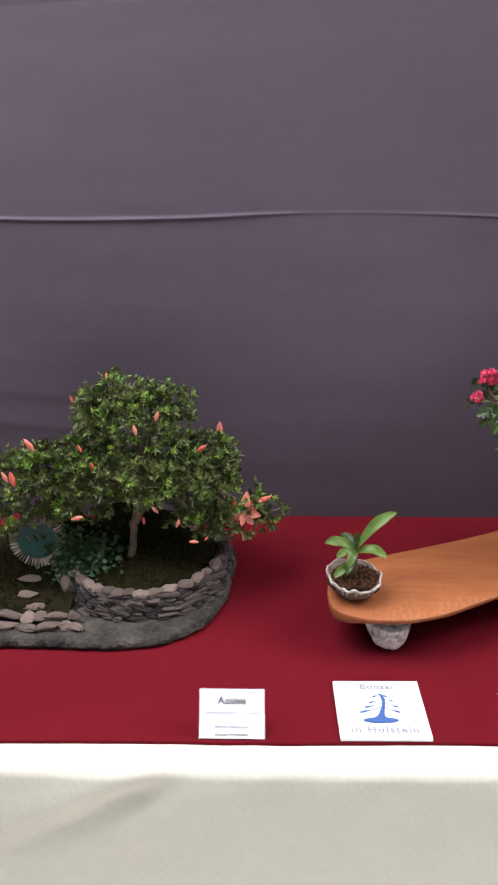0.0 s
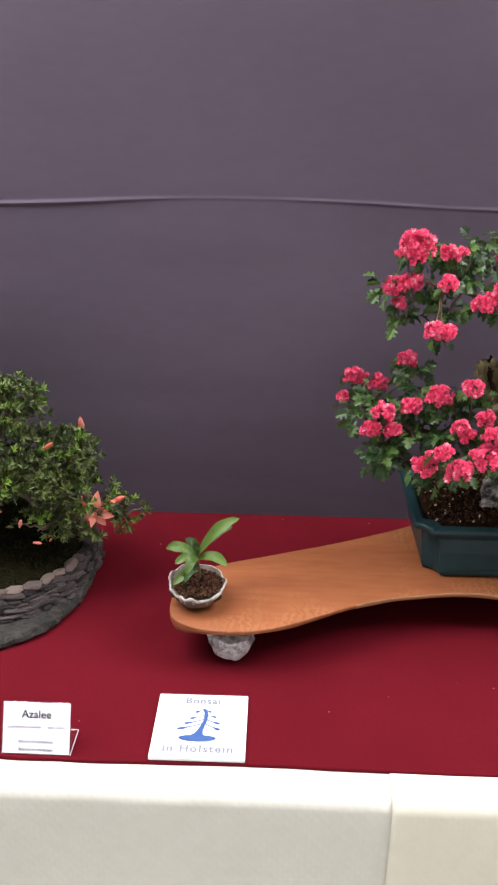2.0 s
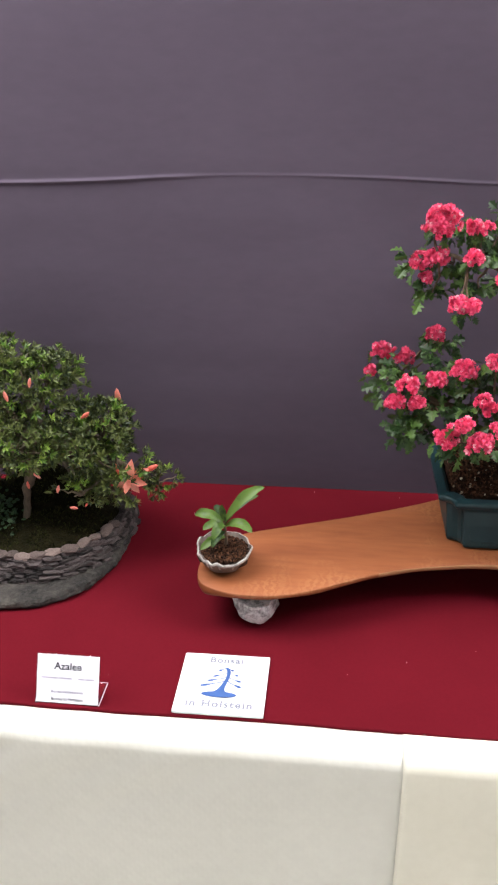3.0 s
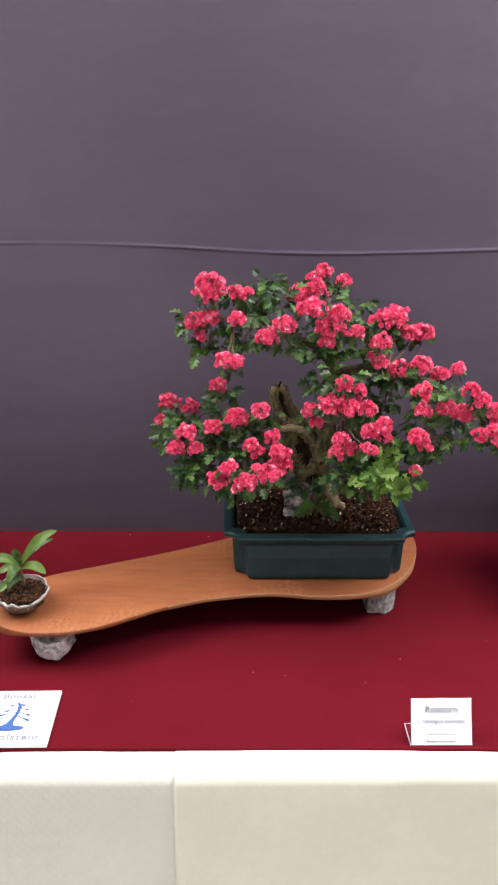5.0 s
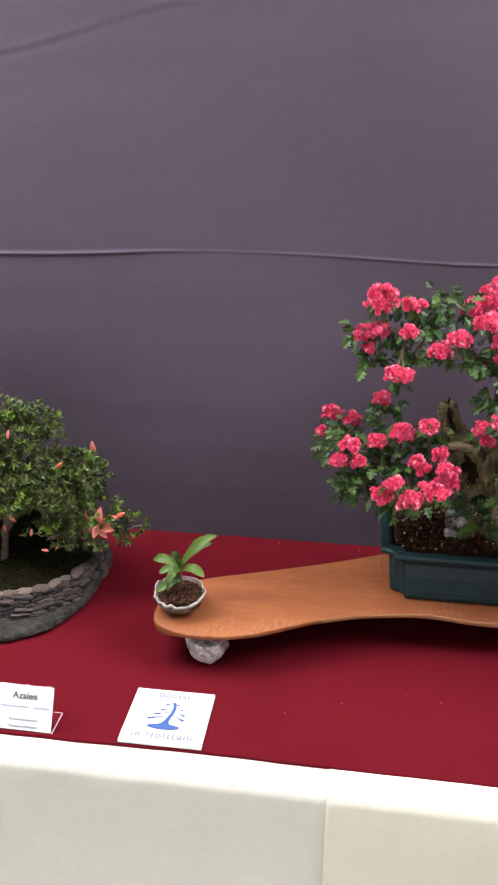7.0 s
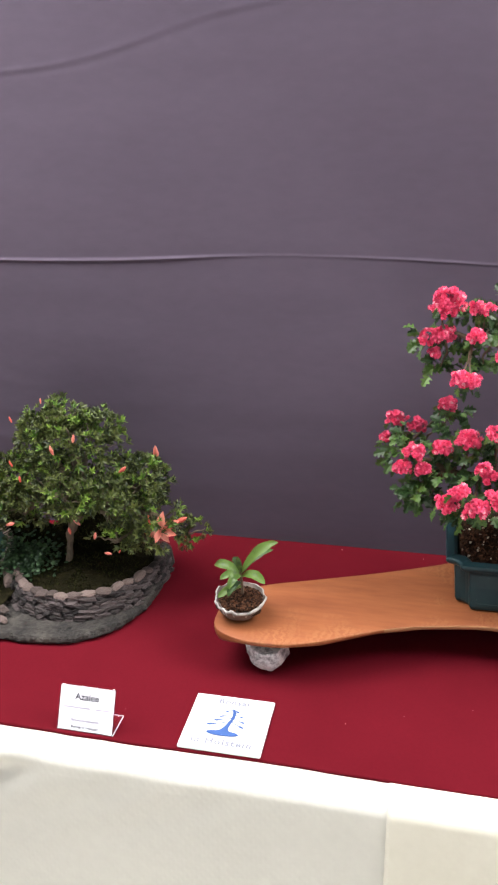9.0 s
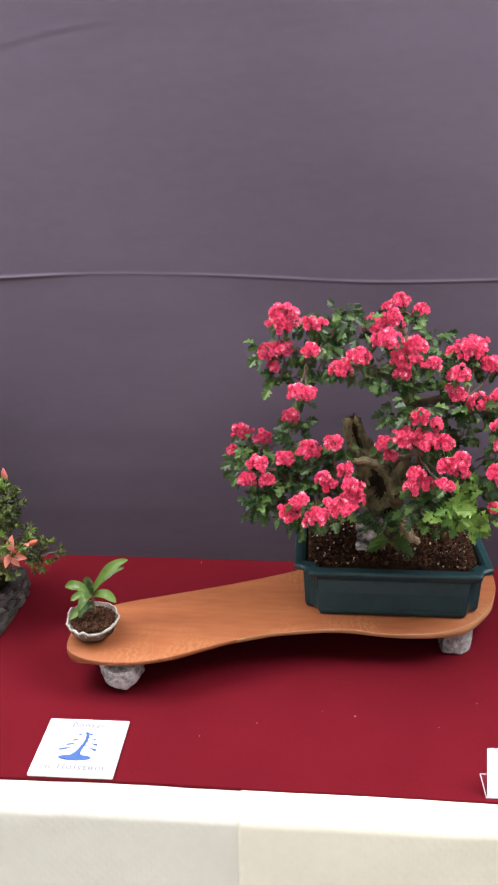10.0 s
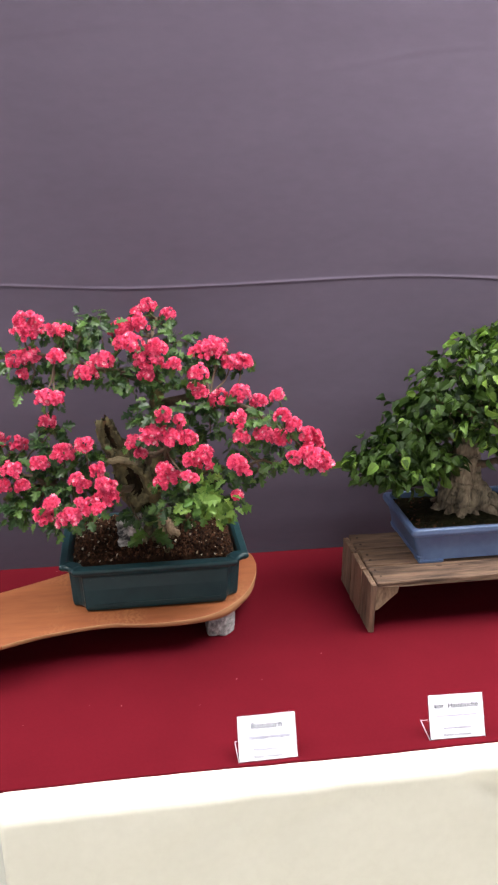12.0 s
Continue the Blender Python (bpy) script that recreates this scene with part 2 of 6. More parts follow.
M["capstone"] = material("pinkish_flat_stone", (0.045, 0.032, 0.029), (0.255, 0.186, 0.167), scale=28, fine=150, rough=0.8, bump=0.6, bump_scale=80, depth=0.003, thing=0.5, contrast=(0.2, 0.85))
M["slab"] = material("dark_basalt_slab", (0.005, 0.004, 0.004), (0.066, 0.058, 0.050), scale=16, fine=110, rough=0.88, bump=1.0, bump_scale=60, depth=0.014, contrast=(0.36, 0.66))
M["door_paint"] = material("dark_teal_door_paint", (0.007, 0.062, 0.058), (0.012, 0.092, 0.085), scale=30, rough=0.4, bump=0.1)
M["shell"] = material("dark_shell_outside", (0.035, 0.025, 0.022), (0.16, 0.12, 0.10), scale=40, rough=0.7, bump=0.8, bump_scale=60, depth=0.005)
M["shell_rim"] = material("chalky_shell_rim", (0.10, 0.085, 0.075), (0.60, 0.56, 0.53), scale=50, rough=0.8, bump=0.6, bump_scale=90)
M["crate"] = material("weathered_pallet_wood", (0.046, 0.026, 0.017), (0.27, 0.163, 0.105), scale=9, fine=30, detail=9, rough=0.85, bump=0.5, bump_scale=30, depth=0.003, stretch=(0.7, 7, 7), thing=0.3, contrast=(0.33, 0.70))
M["crate_side"] = material("weathered_pallet_side", (0.046, 0.026, 0.017), (0.27, 0.163, 0.105), scale=9, fine=30, detail=9, rough=0.85, bump=0.5, bump_scale=30, depth=0.003, stretch=(7, 7, 0.7), thing=0.3, contrast=(0.33, 0.70))
M["knot"] = material("dark_knot_wood", (0.030, 0.016, 0.010), (0.10, 0.055, 0.032), scale=90, rough=0.85, bump=0.4)
M["nail"] = material("rusty_nail", (0.03, 0.02, 0.016), (0.09, 0.05, 0.03), scale=80, rough=0.6, bump=0.2, metal=0.6)
M["card"] = material("white_card", (0.76, 0.75, 0.80), (0.80, 0.79, 0.84), scale=12, rough=0.55, bump=0.0)
M["tile"] = material("white_sign_plate", (0.80, 0.80, 0.82), (0.84, 0.84, 0.86), scale=12, rough=0.25, bump=0.0, coat=0.3)
M["ink"] = material("dark_ink", (0.022, 0.022, 0.034), (0.035, 0.035, 0.05), scale=40, rough=0.7, bump=0.0)
M["ink_grey"] = material("grey_ink", (0.20, 0.19, 0.26), (0.25, 0.24, 0.31), scale=40, rough=0.7, bump=0.0)
M["ink_faint"] = material("faint_grey_print", (0.40, 0.38, 0.46), (0.46, 0.44, 0.52), scale=40, rough=0.7, bump=0.0)
M["ink_pale"] = material("pale_grey_ink", (0.20, 0.21, 0.27), (0.24, 0.25, 0.31), scale=40, rough=0.7, bump=0.0)
M["ink_blue"] = material("sign_blue", (0.030, 0.080, 0.26), (0.045, 0.11, 0.32), scale=40, rough=0.5, bump=0.0)
M["acrylic"] = material("clear_acrylic", (0.88, 0.88, 0.90), (0.93, 0.93, 0.95), scale=5, rough=0.03, bump=0.0, transmission=1.0)
M["open_petal"] = material("open_azalea_petals", (0.82, 0.20, 0.14), (0.92, 0.42, 0.33), scale=50, rough=0.5, bump=0.0, island=0.3, through_light=0.25)
M["slat"] = material("pale_weathered_slat", (0.13, 0.11, 0.09), (0.50, 0.45, 0.39), scale=60, rough=0.8, bump=0.3, thing=0.7)
M["pale_wood"] = material("bare_tan_wood", (0.10, 0.060, 0.034), (0.46, 0.33, 0.21), scale=40, rough=0.8, bump=0.6, stretch=(1, 1, 0.4))
M["lint"] = material("pale_crumbs", (0.4, 0.33, 0.28), (0.75, 0.68, 0.6), scale=60, rough=0.9, bump=0.0)

# ---- building helpers ----


def world_of(ob):
    m = ob.matrix_basis.copy()
    return world_of(ob.parent) @ ob.matrix_parent_inverse @ m if ob.parent else m


def attach(ob, parent):
    """Makes ob a child of parent and lets its own pose stay in world metres."""
    if parent is not None:
        ob.parent = parent
        ob.matrix_parent_inverse = world_of(parent).inverted()
    return ob


def link_mesh(name, verts, faces, mat, parent=None, label="", smooth=False, mats=None, which=None):
    """One mesh object from vertices and faces, under parent if one is given."""
    me = bpy.data.meshes.new(name)
    me.from_pydata([tuple(v) for v in verts], [], faces)
    for m in mats or [mat]:
        me.materials.append(m)
    if which is not None:
        me.polygons.foreach_set("material_index", which)
    if smooth:
        me.polygons.foreach_set("use_smooth", [True] * len(me.polygons))
    me.update()
    ob = attach(new(name, me), parent)
    if label:
        ob["label"] = label
    return ob


def part(name, bm, mat, parent=None, label="", smooth=False):
    """A bmesh as one mesh object under a thing or a part."""
    me = bpy.data.meshes.new(name)
    bmesh.ops.recalc_face_normals(bm, faces=bm.faces)
    bm.to_mesh(me)
    bm.free()
    me.materials.append(mat)
    if smooth:
        me.polygons.foreach_set("use_smooth", [True] * len(me.polygons))
    ob = attach(new(name, me), parent)
    if label:
        ob["label"] = label
    return ob


def piece(name, me, parent, m):
    """A piece on shared mesh data."""
    ob = attach(new(name, me), parent)
    ob.matrix_basis = m
    return ob


def empty(name, x, y, z, label, category, group=""):
    ob = new(name)
    ob.location = (x, y, z)
    return tagged(ob, label, category, group)


def box_bm(sx, sy, sz, bevel=0.0, segments=2, jitter=0.0, cuts=0, rnd=None):
    bm = bmesh.new()
    bmesh.ops.create_cube(bm, size=1.0)
    bmesh.ops.scale(bm, vec=(sx, sy, sz), verts=bm.verts)
    if cuts:
        bmesh.ops.subdivide_edges(bm, edges=bm.edges, cuts=cuts, use_grid_fill=True)
    if bevel:
        sharp = [e for e in bm.edges if len(e.link_faces) == 2 and e.calc_face_angle() > 0.5]
        bmesh.ops.bevel(bm, geom=sharp, offset=bevel, segments=segments, affect="EDGES", clamp_overlap=True)
    if jitter:
        for v in bm.verts:
            v.co += Vector([(rnd or random).uniform(-jitter, jitter) for _ in range(3)])
    return bm


def moved(bm, m):
    bmesh.ops.transform(bm, matrix=m, verts=bm.verts)
    return bm


def rock_bm(sx, sy, sz, seed, rough=0.25, sub=3, square=0.0):
    """A broken stone: a ball cut by random planes, with uneven faces."""
    rnd = random.Random(seed)
    bm = bmesh.new()
    bmesh.ops.create_icosphere(bm, subdivisions=sub, radius=1.0)
    planes = [(Vector([rnd.gauss(0, 1) for _ in range(3)]).normalized(), rnd.uniform(0.55, 0.85)) for _ in range(2 if square and square < 0.66 and sub > 3 else 9)]
    if square:
        planes += [(Vector(a), square) for a in ((1, 0, 0), (-1, 0, 0), (0, 1, 0), (0, -1, 0), (0, 0, 1), (0, 0, -1))]
    for v in bm.verts:
        for normal, d in planes:
            over = v.co.dot(normal) - d
            if over > 0:
                v.co -= normal * over
        v.co += v.co.normalized() * rough * 0.25 * noise.noise(v.co * 2.4 + Vector((seed, 0, 0)))
        v.co += v.co.normalized() * rough * 0.10 * noise.noise(v.co * 7 + Vector((seed, 4, 0)))
    bmesh.ops.scale(bm, vec=(sx, sy, sz), verts=bm.verts)
    return bm


def spline(points, n):
    """n points along a smooth line through the points given (any number of values each)."""
    p = np.array(points, float)
    p = np.vstack([2 * p[0] - p[1], p, 2 * p[-1] - p[-2]])
    out = []
    for u in np.linspace(0, len(points) - 1 - 1e-6, n):
        i, f = int(u), u - int(u)
        a, b, c, d = p[i], p[i + 1], p[i + 2], p[i + 3]
        out.append(0.5 * (2 * b + (c - a) * f + (2 * a - 5 * b + 4 * c - d) * f * f + (3 * b - 3 * c + d - a) * f ** 3))
    return np.array(out)


def closed_spline(points, n):
    p = np.array(points, float)
    k = len(p)
    out = []
    for u in np.arange(n) * k / n:
        i, f = int(u), u - int(u)
        a, b, c, d = p[(i - 1) % k], p[i % k], p[(i + 1) % k], p[(i + 2) % k]
        out.append(0.5 * (2 * b + (c - a) * f + (2 * a - 5 * b + 4 * c - d) * f * f + (3 * b - 3 * c + d - a) * f ** 3))
    return np.array(out)


def tube(lines, sides=8, lump=0.0, seed=0):
    """Vertices and faces of tapering limbs: each line is a list of (x, y, z, radius)."""
    verts, faces = [], []
    for line in lines:
        start = len(verts)
        pts = [Vector(p[:3]) for p in line]
        axis = Vector((0.3, 0.9, 0.2))
        for i, p in enumerate(line):
            d = (pts[min(i + 1, len(pts) - 1)] - pts[max(i - 1, 0)]).normalized()
            u = d.cross(axis).normalized()
            w = d.cross(u)
            for s in range(sides):
                a = 2 * math.pi * s / sides
                r = p[3]
                if lump:
                    q = pts[i] + (u * math.cos(a) + w * math.sin(a)) * r
                    r *= 1 + lump * noise.noise(Vector((q.x * 60, q.y * 60, q.z * 24 + seed))) + lump * 0.5 * noise.noise(q * 150)
                verts.append(pts[i] + (u * math.cos(a) + w * math.sin(a)) * r)
        for i in range(len(line) - 1):
            for s in range(sides):
                a, b = start + i * sides + s, start + i * sides + (s + 1) % sides
                faces.append((a, b, b + sides, a + sides))
        faces.append(tuple(start + s for s in reversed(range(sides))))
        faces.append(tuple(start + (len(line) - 1) * sides + s for s in range(sides)))
    return verts, faces


def limb(points, n=10, wobble=0.0, rnd=random):
    """A smooth limb through (x, y, z, radius) points, with small kinks."""
    p = spline(points, n)
    if wobble:
        for i in range(1, n - 1):
            p[i, :3] += [rnd.uniform(-wobble, wobble) for _ in range(3)]
    return [tuple(q) for q in p]


def aim(place, direction, up, size, roll=0.0):
    """A pose with local y along direction and local z near up, scaled."""
    y = Vector(direction).normalized()
    x = y.cross(Vector(up))
    x = x.normalized() if x.length > 1e-4 else Vector((1, 0, 0))
    z = x.cross(y)
    m = Matrix((x, y, z)).transposed().to_4x4()
    return Matrix.Translation(place) @ m @ Matrix.Rotation(roll, 4, "Y") @ Matrix.Diagonal((size, size, size, 1))


def scatter(template, poses):
    """Copies of one small shape at many poses, joined: vertices and faces."""
    tv, tf = np.array(template[0]), template[1]
    h = np.hstack([tv, np.ones((len(tv), 1))])
    verts, faces = [], []
    for k, m in enumerate(poses):
        verts.append((h @ np.array(m).T)[:, :3])
        o = k * len(tv)
        faces.extend(tuple(i + o for i in f) for f in tf)
    return (np.vstack(verts) if verts else np.zeros((0, 3))), faces


def leaf_shape(half, lift=0.12, droop=0.15):
    """A leaf of length 1 along y, folded on its midrib, from half its outline (x, y)."""
    ys = [p[1] for p in half]
    verts = [(0, y, -droop * y * y) for y in ys]
    k = len(half)
    for side in (1, -1):
        verts += [(side * x, y, lift * x * 2 - droop * y * y) for x, y in half]
    faces = []
    for s, o in ((1, k), (-1, 2 * k)):
        for i in range(k - 1):
            q = [i, o + i, o + i + 1, i + 1]
            faces.append(tuple(q if s > 0 else q[::-1]))
    return verts, faces


HAW_LEAF = leaf_shape([(0.01, 0), (0.08, 0.14), (0.40, 0.30), (0.44, 0.36), (0.17, 0.42), (0.40, 0.62), (0.42, 0.68), (0.16, 0.72), (0.22, 0.90), (0.01, 1.0)], 0.18, 0.3)
OVATE_LEAF = leaf_shape([(0.01, 0), (0.24, 0.08), (0.37, 0.24), (0.36, 0.33), (0.39, 0.44), (0.33, 0.54), (0.34, 0.66), (0.22, 0.76), (0.18, 0.88), (0.005, 1.0)], 0.26, 0.42)
SLIM_LEAF = leaf_shape([(0.01, 0), (0.12, 0.28), (0.155, 0.60), (0.005, 1.0)], 0.25, 0.15)
LANCE_LEAF = leaf_shape([(0.012, 0), (0.06, 0.10), (0.10, 0.24), (0.155, 0.45), (0.155, 0.64), (0.10, 0.84), (0.003, 1.0)], 0.42, 0.42)
ROUND_LEAF = leaf_shape([(0.02, 0), (0.36, 0.2), (0.42, 0.6), (0.02, 1.0)], 0.1, 0.1)


def text_part(body, size, x, y, mat, parent, m, name="lettering", bold=0.0, spread=1.0):
    cu = bpy.data.curves.new(name, "FONT")
    cu.body, cu.size, cu.align_x, cu.resolution_u, cu.offset, cu.space_character = body, size, "CENTER", 3, bold, spread
    ob = new(name, cu)
    bpy.context.view_layer.update()
    me = bpy.data.meshes.new_from_object(ob.evaluated_get(bpy.context.evaluated_depsgraph_get()))
    bpy.data.objects.remove(ob)
    me.materials.clear()
    me.materials.append(mat)
    made = attach(new(name, me), parent)
    made.matrix_basis = m @ pose(x, y, 0.0006)
    return made

# ---- the setting ----
TABLE, WALL = 0.75, 0.768
X0, X1 = -1.7, 3.3


def wall_fold(x):
    return 1.467 + 0.008 * math.cos(2 * math.pi * (x - 0.3) / 1.15) + 0.003 * noise.noise(Vector((x * 3, 0, 5)))


def build_curtain():
    """The cloth wall behind the table: one crease along it, some slack folds."""
    xs = np.linspace(X0, X1, 260)
    zs = list(np.linspace(0.0, 0.70, 10)) + list(np.linspace(0.71, 1.405, 96)) + list(np.linspace(1.41, 1.452, 9)) + list(np.linspace(1.455, 1.480, 26)) + list(np.linspace(1.484, 1.53, 9)) + list(np.linspace(1.54, 1.85, 14)) + list(np.linspace(1.855, 2.02, 62)) + list(np.linspace(2.035, 2.42, 12))
    verts, faces = [], []
    for z in zs:
        for x in xs:
            zc = wall_fold(x)
            d = z - 1.467
            near = math.exp(-(d / 0.05) ** 2)
            zz = z + near * (zc - 1.467)
            # the crease is strong at one end, dies out and comes back weaker
            sharp = 0.15 + 1.25 * max(0.0, min(1.0, (0.24 - x) * 4)) + 0.42 * max(0.0, min(1.0, (x - 0.32) * 5)) + 0.35 * noise.noise(Vector((x * 2.1, 3, 1))) + 0.2 * noise.noise(Vector((x * 9, 3, 4)))
            sharp = max(0.12, sharp)
            # lower cloth slopes back, shaped so its foot catches less overhead light
            y = WALL - 0.026 * (1 - (1 - max(0.0, min(1.0, (z - 0.75) / 0.55))) ** 1.7)
            y -= 0.0034 * sharp * math.exp(-(d / (0.0028 + 0.0012 * min(1.0, sharp))) ** 2)
            # slack diagonals high up
            for xa, za, slope, lo, hi, deep in ((-0.05, 1.918, 0.16, -0.9, 0.32, 0.0011), (1.4, 1.943, 0.09, 1.18, 1.7, 0.0005), (0.75, 1.98, 0.05, 0.55, 0.95, 0.0004)):
                e = zz - (za + slope * (x - xa) + 0.012 * math.sin(9 * x))
                fade = max(0.0, min(1.0, (x - lo) * 6)) * max(0.0, min(1.0, (hi - x) * 6))
                y -= fade * deep * (0.7 + 0.9 * noise.noise(Vector((x * 7, 1, 2)))) * math.exp(-(e / 0.0055) ** 2)
                y += fade * deep * 0.6 * math.exp(-((e + 0.012) / 0.007) ** 2)
            # low slack near the azalea
            for xa, za, lo, hi, deep in ((-0.55, 1.16, -1.0, -0.24, 0.004), (-0.6, 1.08, -1.0, -0.22, 0.005), (-0.6, 1.25, -1.0, -0.28, 0.003), (0.1, 1.005, 0.04, 0.20, 0.003), (-0.55, 1.00, -1.0, -0.25, 0.005)):
                e = zz - (za + 0.02 * math.sin(6 * x))
                fade = max(0.0, min(1.0, (x - lo) * 8)) * max(0.0, min(1.0, (hi - x) * 8))
                y -= fade * deep * 0.22 * math.exp(-(e / 0.012) ** 2)
            y += 0.010 * noise.noise(Vector((x * 0.9, 0, z * 2.0))) + 0.0011 * noise.noise(Vector((x * 1.2, 2, z * 14)))
            verts.append((x, y, zz))
    w = len(xs)
    for j in range(len(zs) - 1):
        for i in range(w - 1):
            a = j * w + i
            faces.append((a, a + 1, a + w + 1, a + w))
    ob = link_mesh("wall_north", verts, faces, M["curtain"], smooth=True)
    solid = ob.modifiers.new("thickness", "SOLIDIFY")
    solid.thickness, solid.offset = 0.004, -1.0
    return tagged(ob, "grey-violet cloth partition with one long crease", "wall", kind="structure")


def build_shell():
    """Unseen floor, tent walls and roof open over the table; tones steer bounce light."""
    def plain(name, sx, sy, sz, x, y, z, mat, label, category):
        return tagged(part(name, moved(box_bm(sx, sy, sz), pose(x, y, z)), mat), label, category, kind="structure")
    # pale so that it bounces light onto the hanging paper
    plain("floor", 7.2, 7.4, 0.1, 0.8, -0.5, -0.05, M["ground"], "unseen floor, made pale to bounce light upward", "floor")
    plain("wall_back", 7.2, 0.06, 3.2, 0.8, 3.2, 1.6, M["tent"], "plain white tent wall fabric", "wall")
    # unseen side walls kept dark to cut bounced light
    plain("wall_west", 0.06, 7.4, 3.2, -2.6, -0.5, 1.6, M["curtain"], "unseen dark side wall that limits bounced light", "wall")
    plain("wall_east", 0.06, 7.4, 3.2, 4.2, -0.5, 1.6, M["curtain"], "unseen dark side wall that limits bounced light", "wall")
    def joined(boxes):
        bm = bmesh.new()
        for sx, sy, sz, x, y, z in boxes:
            b = moved(box_bm(sx, sy, sz), pose(x, y, z))
            me = bpy.data.meshes.new("strip")
            b.to_mesh(me)
            b.free()
            bm.from_mesh(me)
            bpy.data.meshes.remove(me)
        return bm
    xa, xb, high = FRONT_GAP
    # unseen white wall, bounces light forward; its gap holds the fill lamp
    south = joined([(xa + 2.8, 0.06, 3.2, (xa - 2.8) / 2, -4.2, 1.6), (4.4 - xb, 0.06, 3.2, (4.4 + xb) / 2, -4.2, 1.6), (xb - xa, 0.06, 3.2 - high, (xa + xb) / 2, -4.2, (3.2 + high) / 2)])
    tagged(part("wall_south", south, M["tent"]), "unseen white wall with an added gap for the fill lamp", "wall", kind="structure")
    # gaps in the unseen roof match the added lamps
    left, right = ROOF_GAPS
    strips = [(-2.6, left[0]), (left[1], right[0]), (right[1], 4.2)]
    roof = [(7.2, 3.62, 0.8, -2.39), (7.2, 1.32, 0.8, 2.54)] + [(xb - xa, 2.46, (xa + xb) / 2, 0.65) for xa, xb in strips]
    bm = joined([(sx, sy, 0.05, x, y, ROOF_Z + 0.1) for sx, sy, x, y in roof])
    tagged(part("ceiling", bm, M["tent"]), "unseen white roof with gaps at the added lamps", "ceiling", kind="structure")


def build_table():
    """A long exhibition table: core, two sheets of white paper over its front edge, a red cloth on top."""
    table = empty("exhibition_table", 0.8, 0.35, 0, "long exhibition table wrapped in white embossed paper", "table")
    part("tabletop", moved(box_bm(X1 - X0 - 0.1, 0.77, 0.035, 0.004), pose((X0 + X1) / 2, 0.365, TABLE - 0.0265)), M["crate"], table)
    for x in (-1.5, 0.1, 1.6, 3.1):
        for y in (0.05, 0.68):
            part("leg", moved(box_bm(0.05, 0.05, 0.705, 0.004), pose(x, y, 0.3525)), M["crate"], table)

    def sheet(name, xa, xb, proud, mat, seed, label):
        """Paper that lies on the table, turns over its edge and hangs to the floor."""
        path = [(0.60, 0.0), (0.3, 0.0), (0.05, 0.0), (0.0, 0.0), (-0.012, 0.0)]
        r = 0.028
        path += [(-0.020 - r * math.sin(a), -r + r * math.cos(a)) for a in np.linspace(0, math.pi / 2, 12)]
        path += [(-0.0485 - 0.004 * k / 48, -r - 0.012 - (TABLE - 0.03) * (k / 48) ** 1.6) for k in range(49)]
        xs = np.linspace(xa, xb, max(8, int((xb - xa) / 0.008)))
        verts, faces = [], []
        for i, (y, z) in enumerate(path):
            hang = max(0.0, min(1.0, (-z - 0.01) / 0.06))
            for x in xs:
                ny = 0.0022 * noise.noise(Vector((x * 5, z * 6, seed))) + 0.007 * noise.noise(Vector((x * 1.3, z * 2, seed + 7)))
                # slack creases that run down from the table edge
                for xc, way, deep in ((-0.045, 1, 0.022), (1.40, -1, 0.018), (0.16, 1, 0.005), (0.32, 1, 0.005), (1.02, 1, 0.005), (1.18, 1, 0.006)):
                    along = -((x - xc) * way * 0.86 + (z + 0.03) * 0.51)
                    e = (z + 0.03) * 0.86 - (x - xc) * way * 0.51
                    fade = max(0.0, min(1.0, along * 14 + 0.5)) * math.exp(-(max(0.0, along) / 0.26) ** 2)
                    ny += deep * fade * (math.exp(-(e / 0.026) ** 2) - 0.8 * math.exp(-((e - 0.06) / 0.042) ** 2))
                verts.append((x, y + hang * ny - proud * (1 if i > 6 else 0), TABLE - 0.006 + z + (proud if i <= 6 else proud * 0.5)))
        w = len(xs)
        for j in range(len(path) - 1):
            for i in range(w - 1):
                a = j * w + i
                faces.append((a, a + w, a + w + 1, a + 1))
        ob = link_mesh(name, verts, faces, mat, table, label, smooth=True)
        solid = ob.modifiers.new("thickness", "SOLIDIFY")
        solid.thickness, solid.offset = 0.0006, -1.0
    sheet("paper_cover", X0 + 0.02, 0.60, 0.0, M["paper"], 1, "white embossed paper")
    sheet("paper_cover", 0.584, X1 - 0.02, 0.0022, M["paper_warm"], 2, "cream-white embossed paper lapped over the next sheet")

    xs, ys = np.linspace(X0 + 0.02, X1 - 0.02, 220), np.concatenate([[0.0, 0.0], np.linspace(0.002, 0.05, 8), np.linspace(0.06, 0.766, 60)])
    verts, faces = [], []
    for j, y in enumerate(ys):
        for x in xs:
            z = TABLE + 0.0008 * noise.noise(Vector((x * 3.1, y * 3, 2)))
            edge = 0.0045 * math.exp(-((x - 0.5) / 0.5) ** 2) - 0.0045 * max(0.0, min(1.0, (x - 0.9) * 3)) + 0.0022 * noise.noise(Vector((x * 4, 0, 9))) + 0.0012 * noise.noise(Vector((x * 17, 0, 9)))
            z += 0.0010 * math.exp(-((y - 0.012) / 0.004) ** 2)
            if j == 0:
                z = TABLE - 0.0052
            verts.append((x, y + (edge if y < 0.03 else 0), z))
    w = len(xs)
    for j in range(len(ys) - 1):
        for i in range(w - 1):
            a = j * w + i
            faces.append((a, a + 1, a + w + 1, a + w))
    tagged(link_mesh("tablecloth", verts, faces, M["red_cloth"], smooth=True), "wine-red felt cloth laid flat over the paper-covered table", "tablecloth")


build_curtain()
build_shell()
build_table()
CLOTH = TABLE + 0.0004

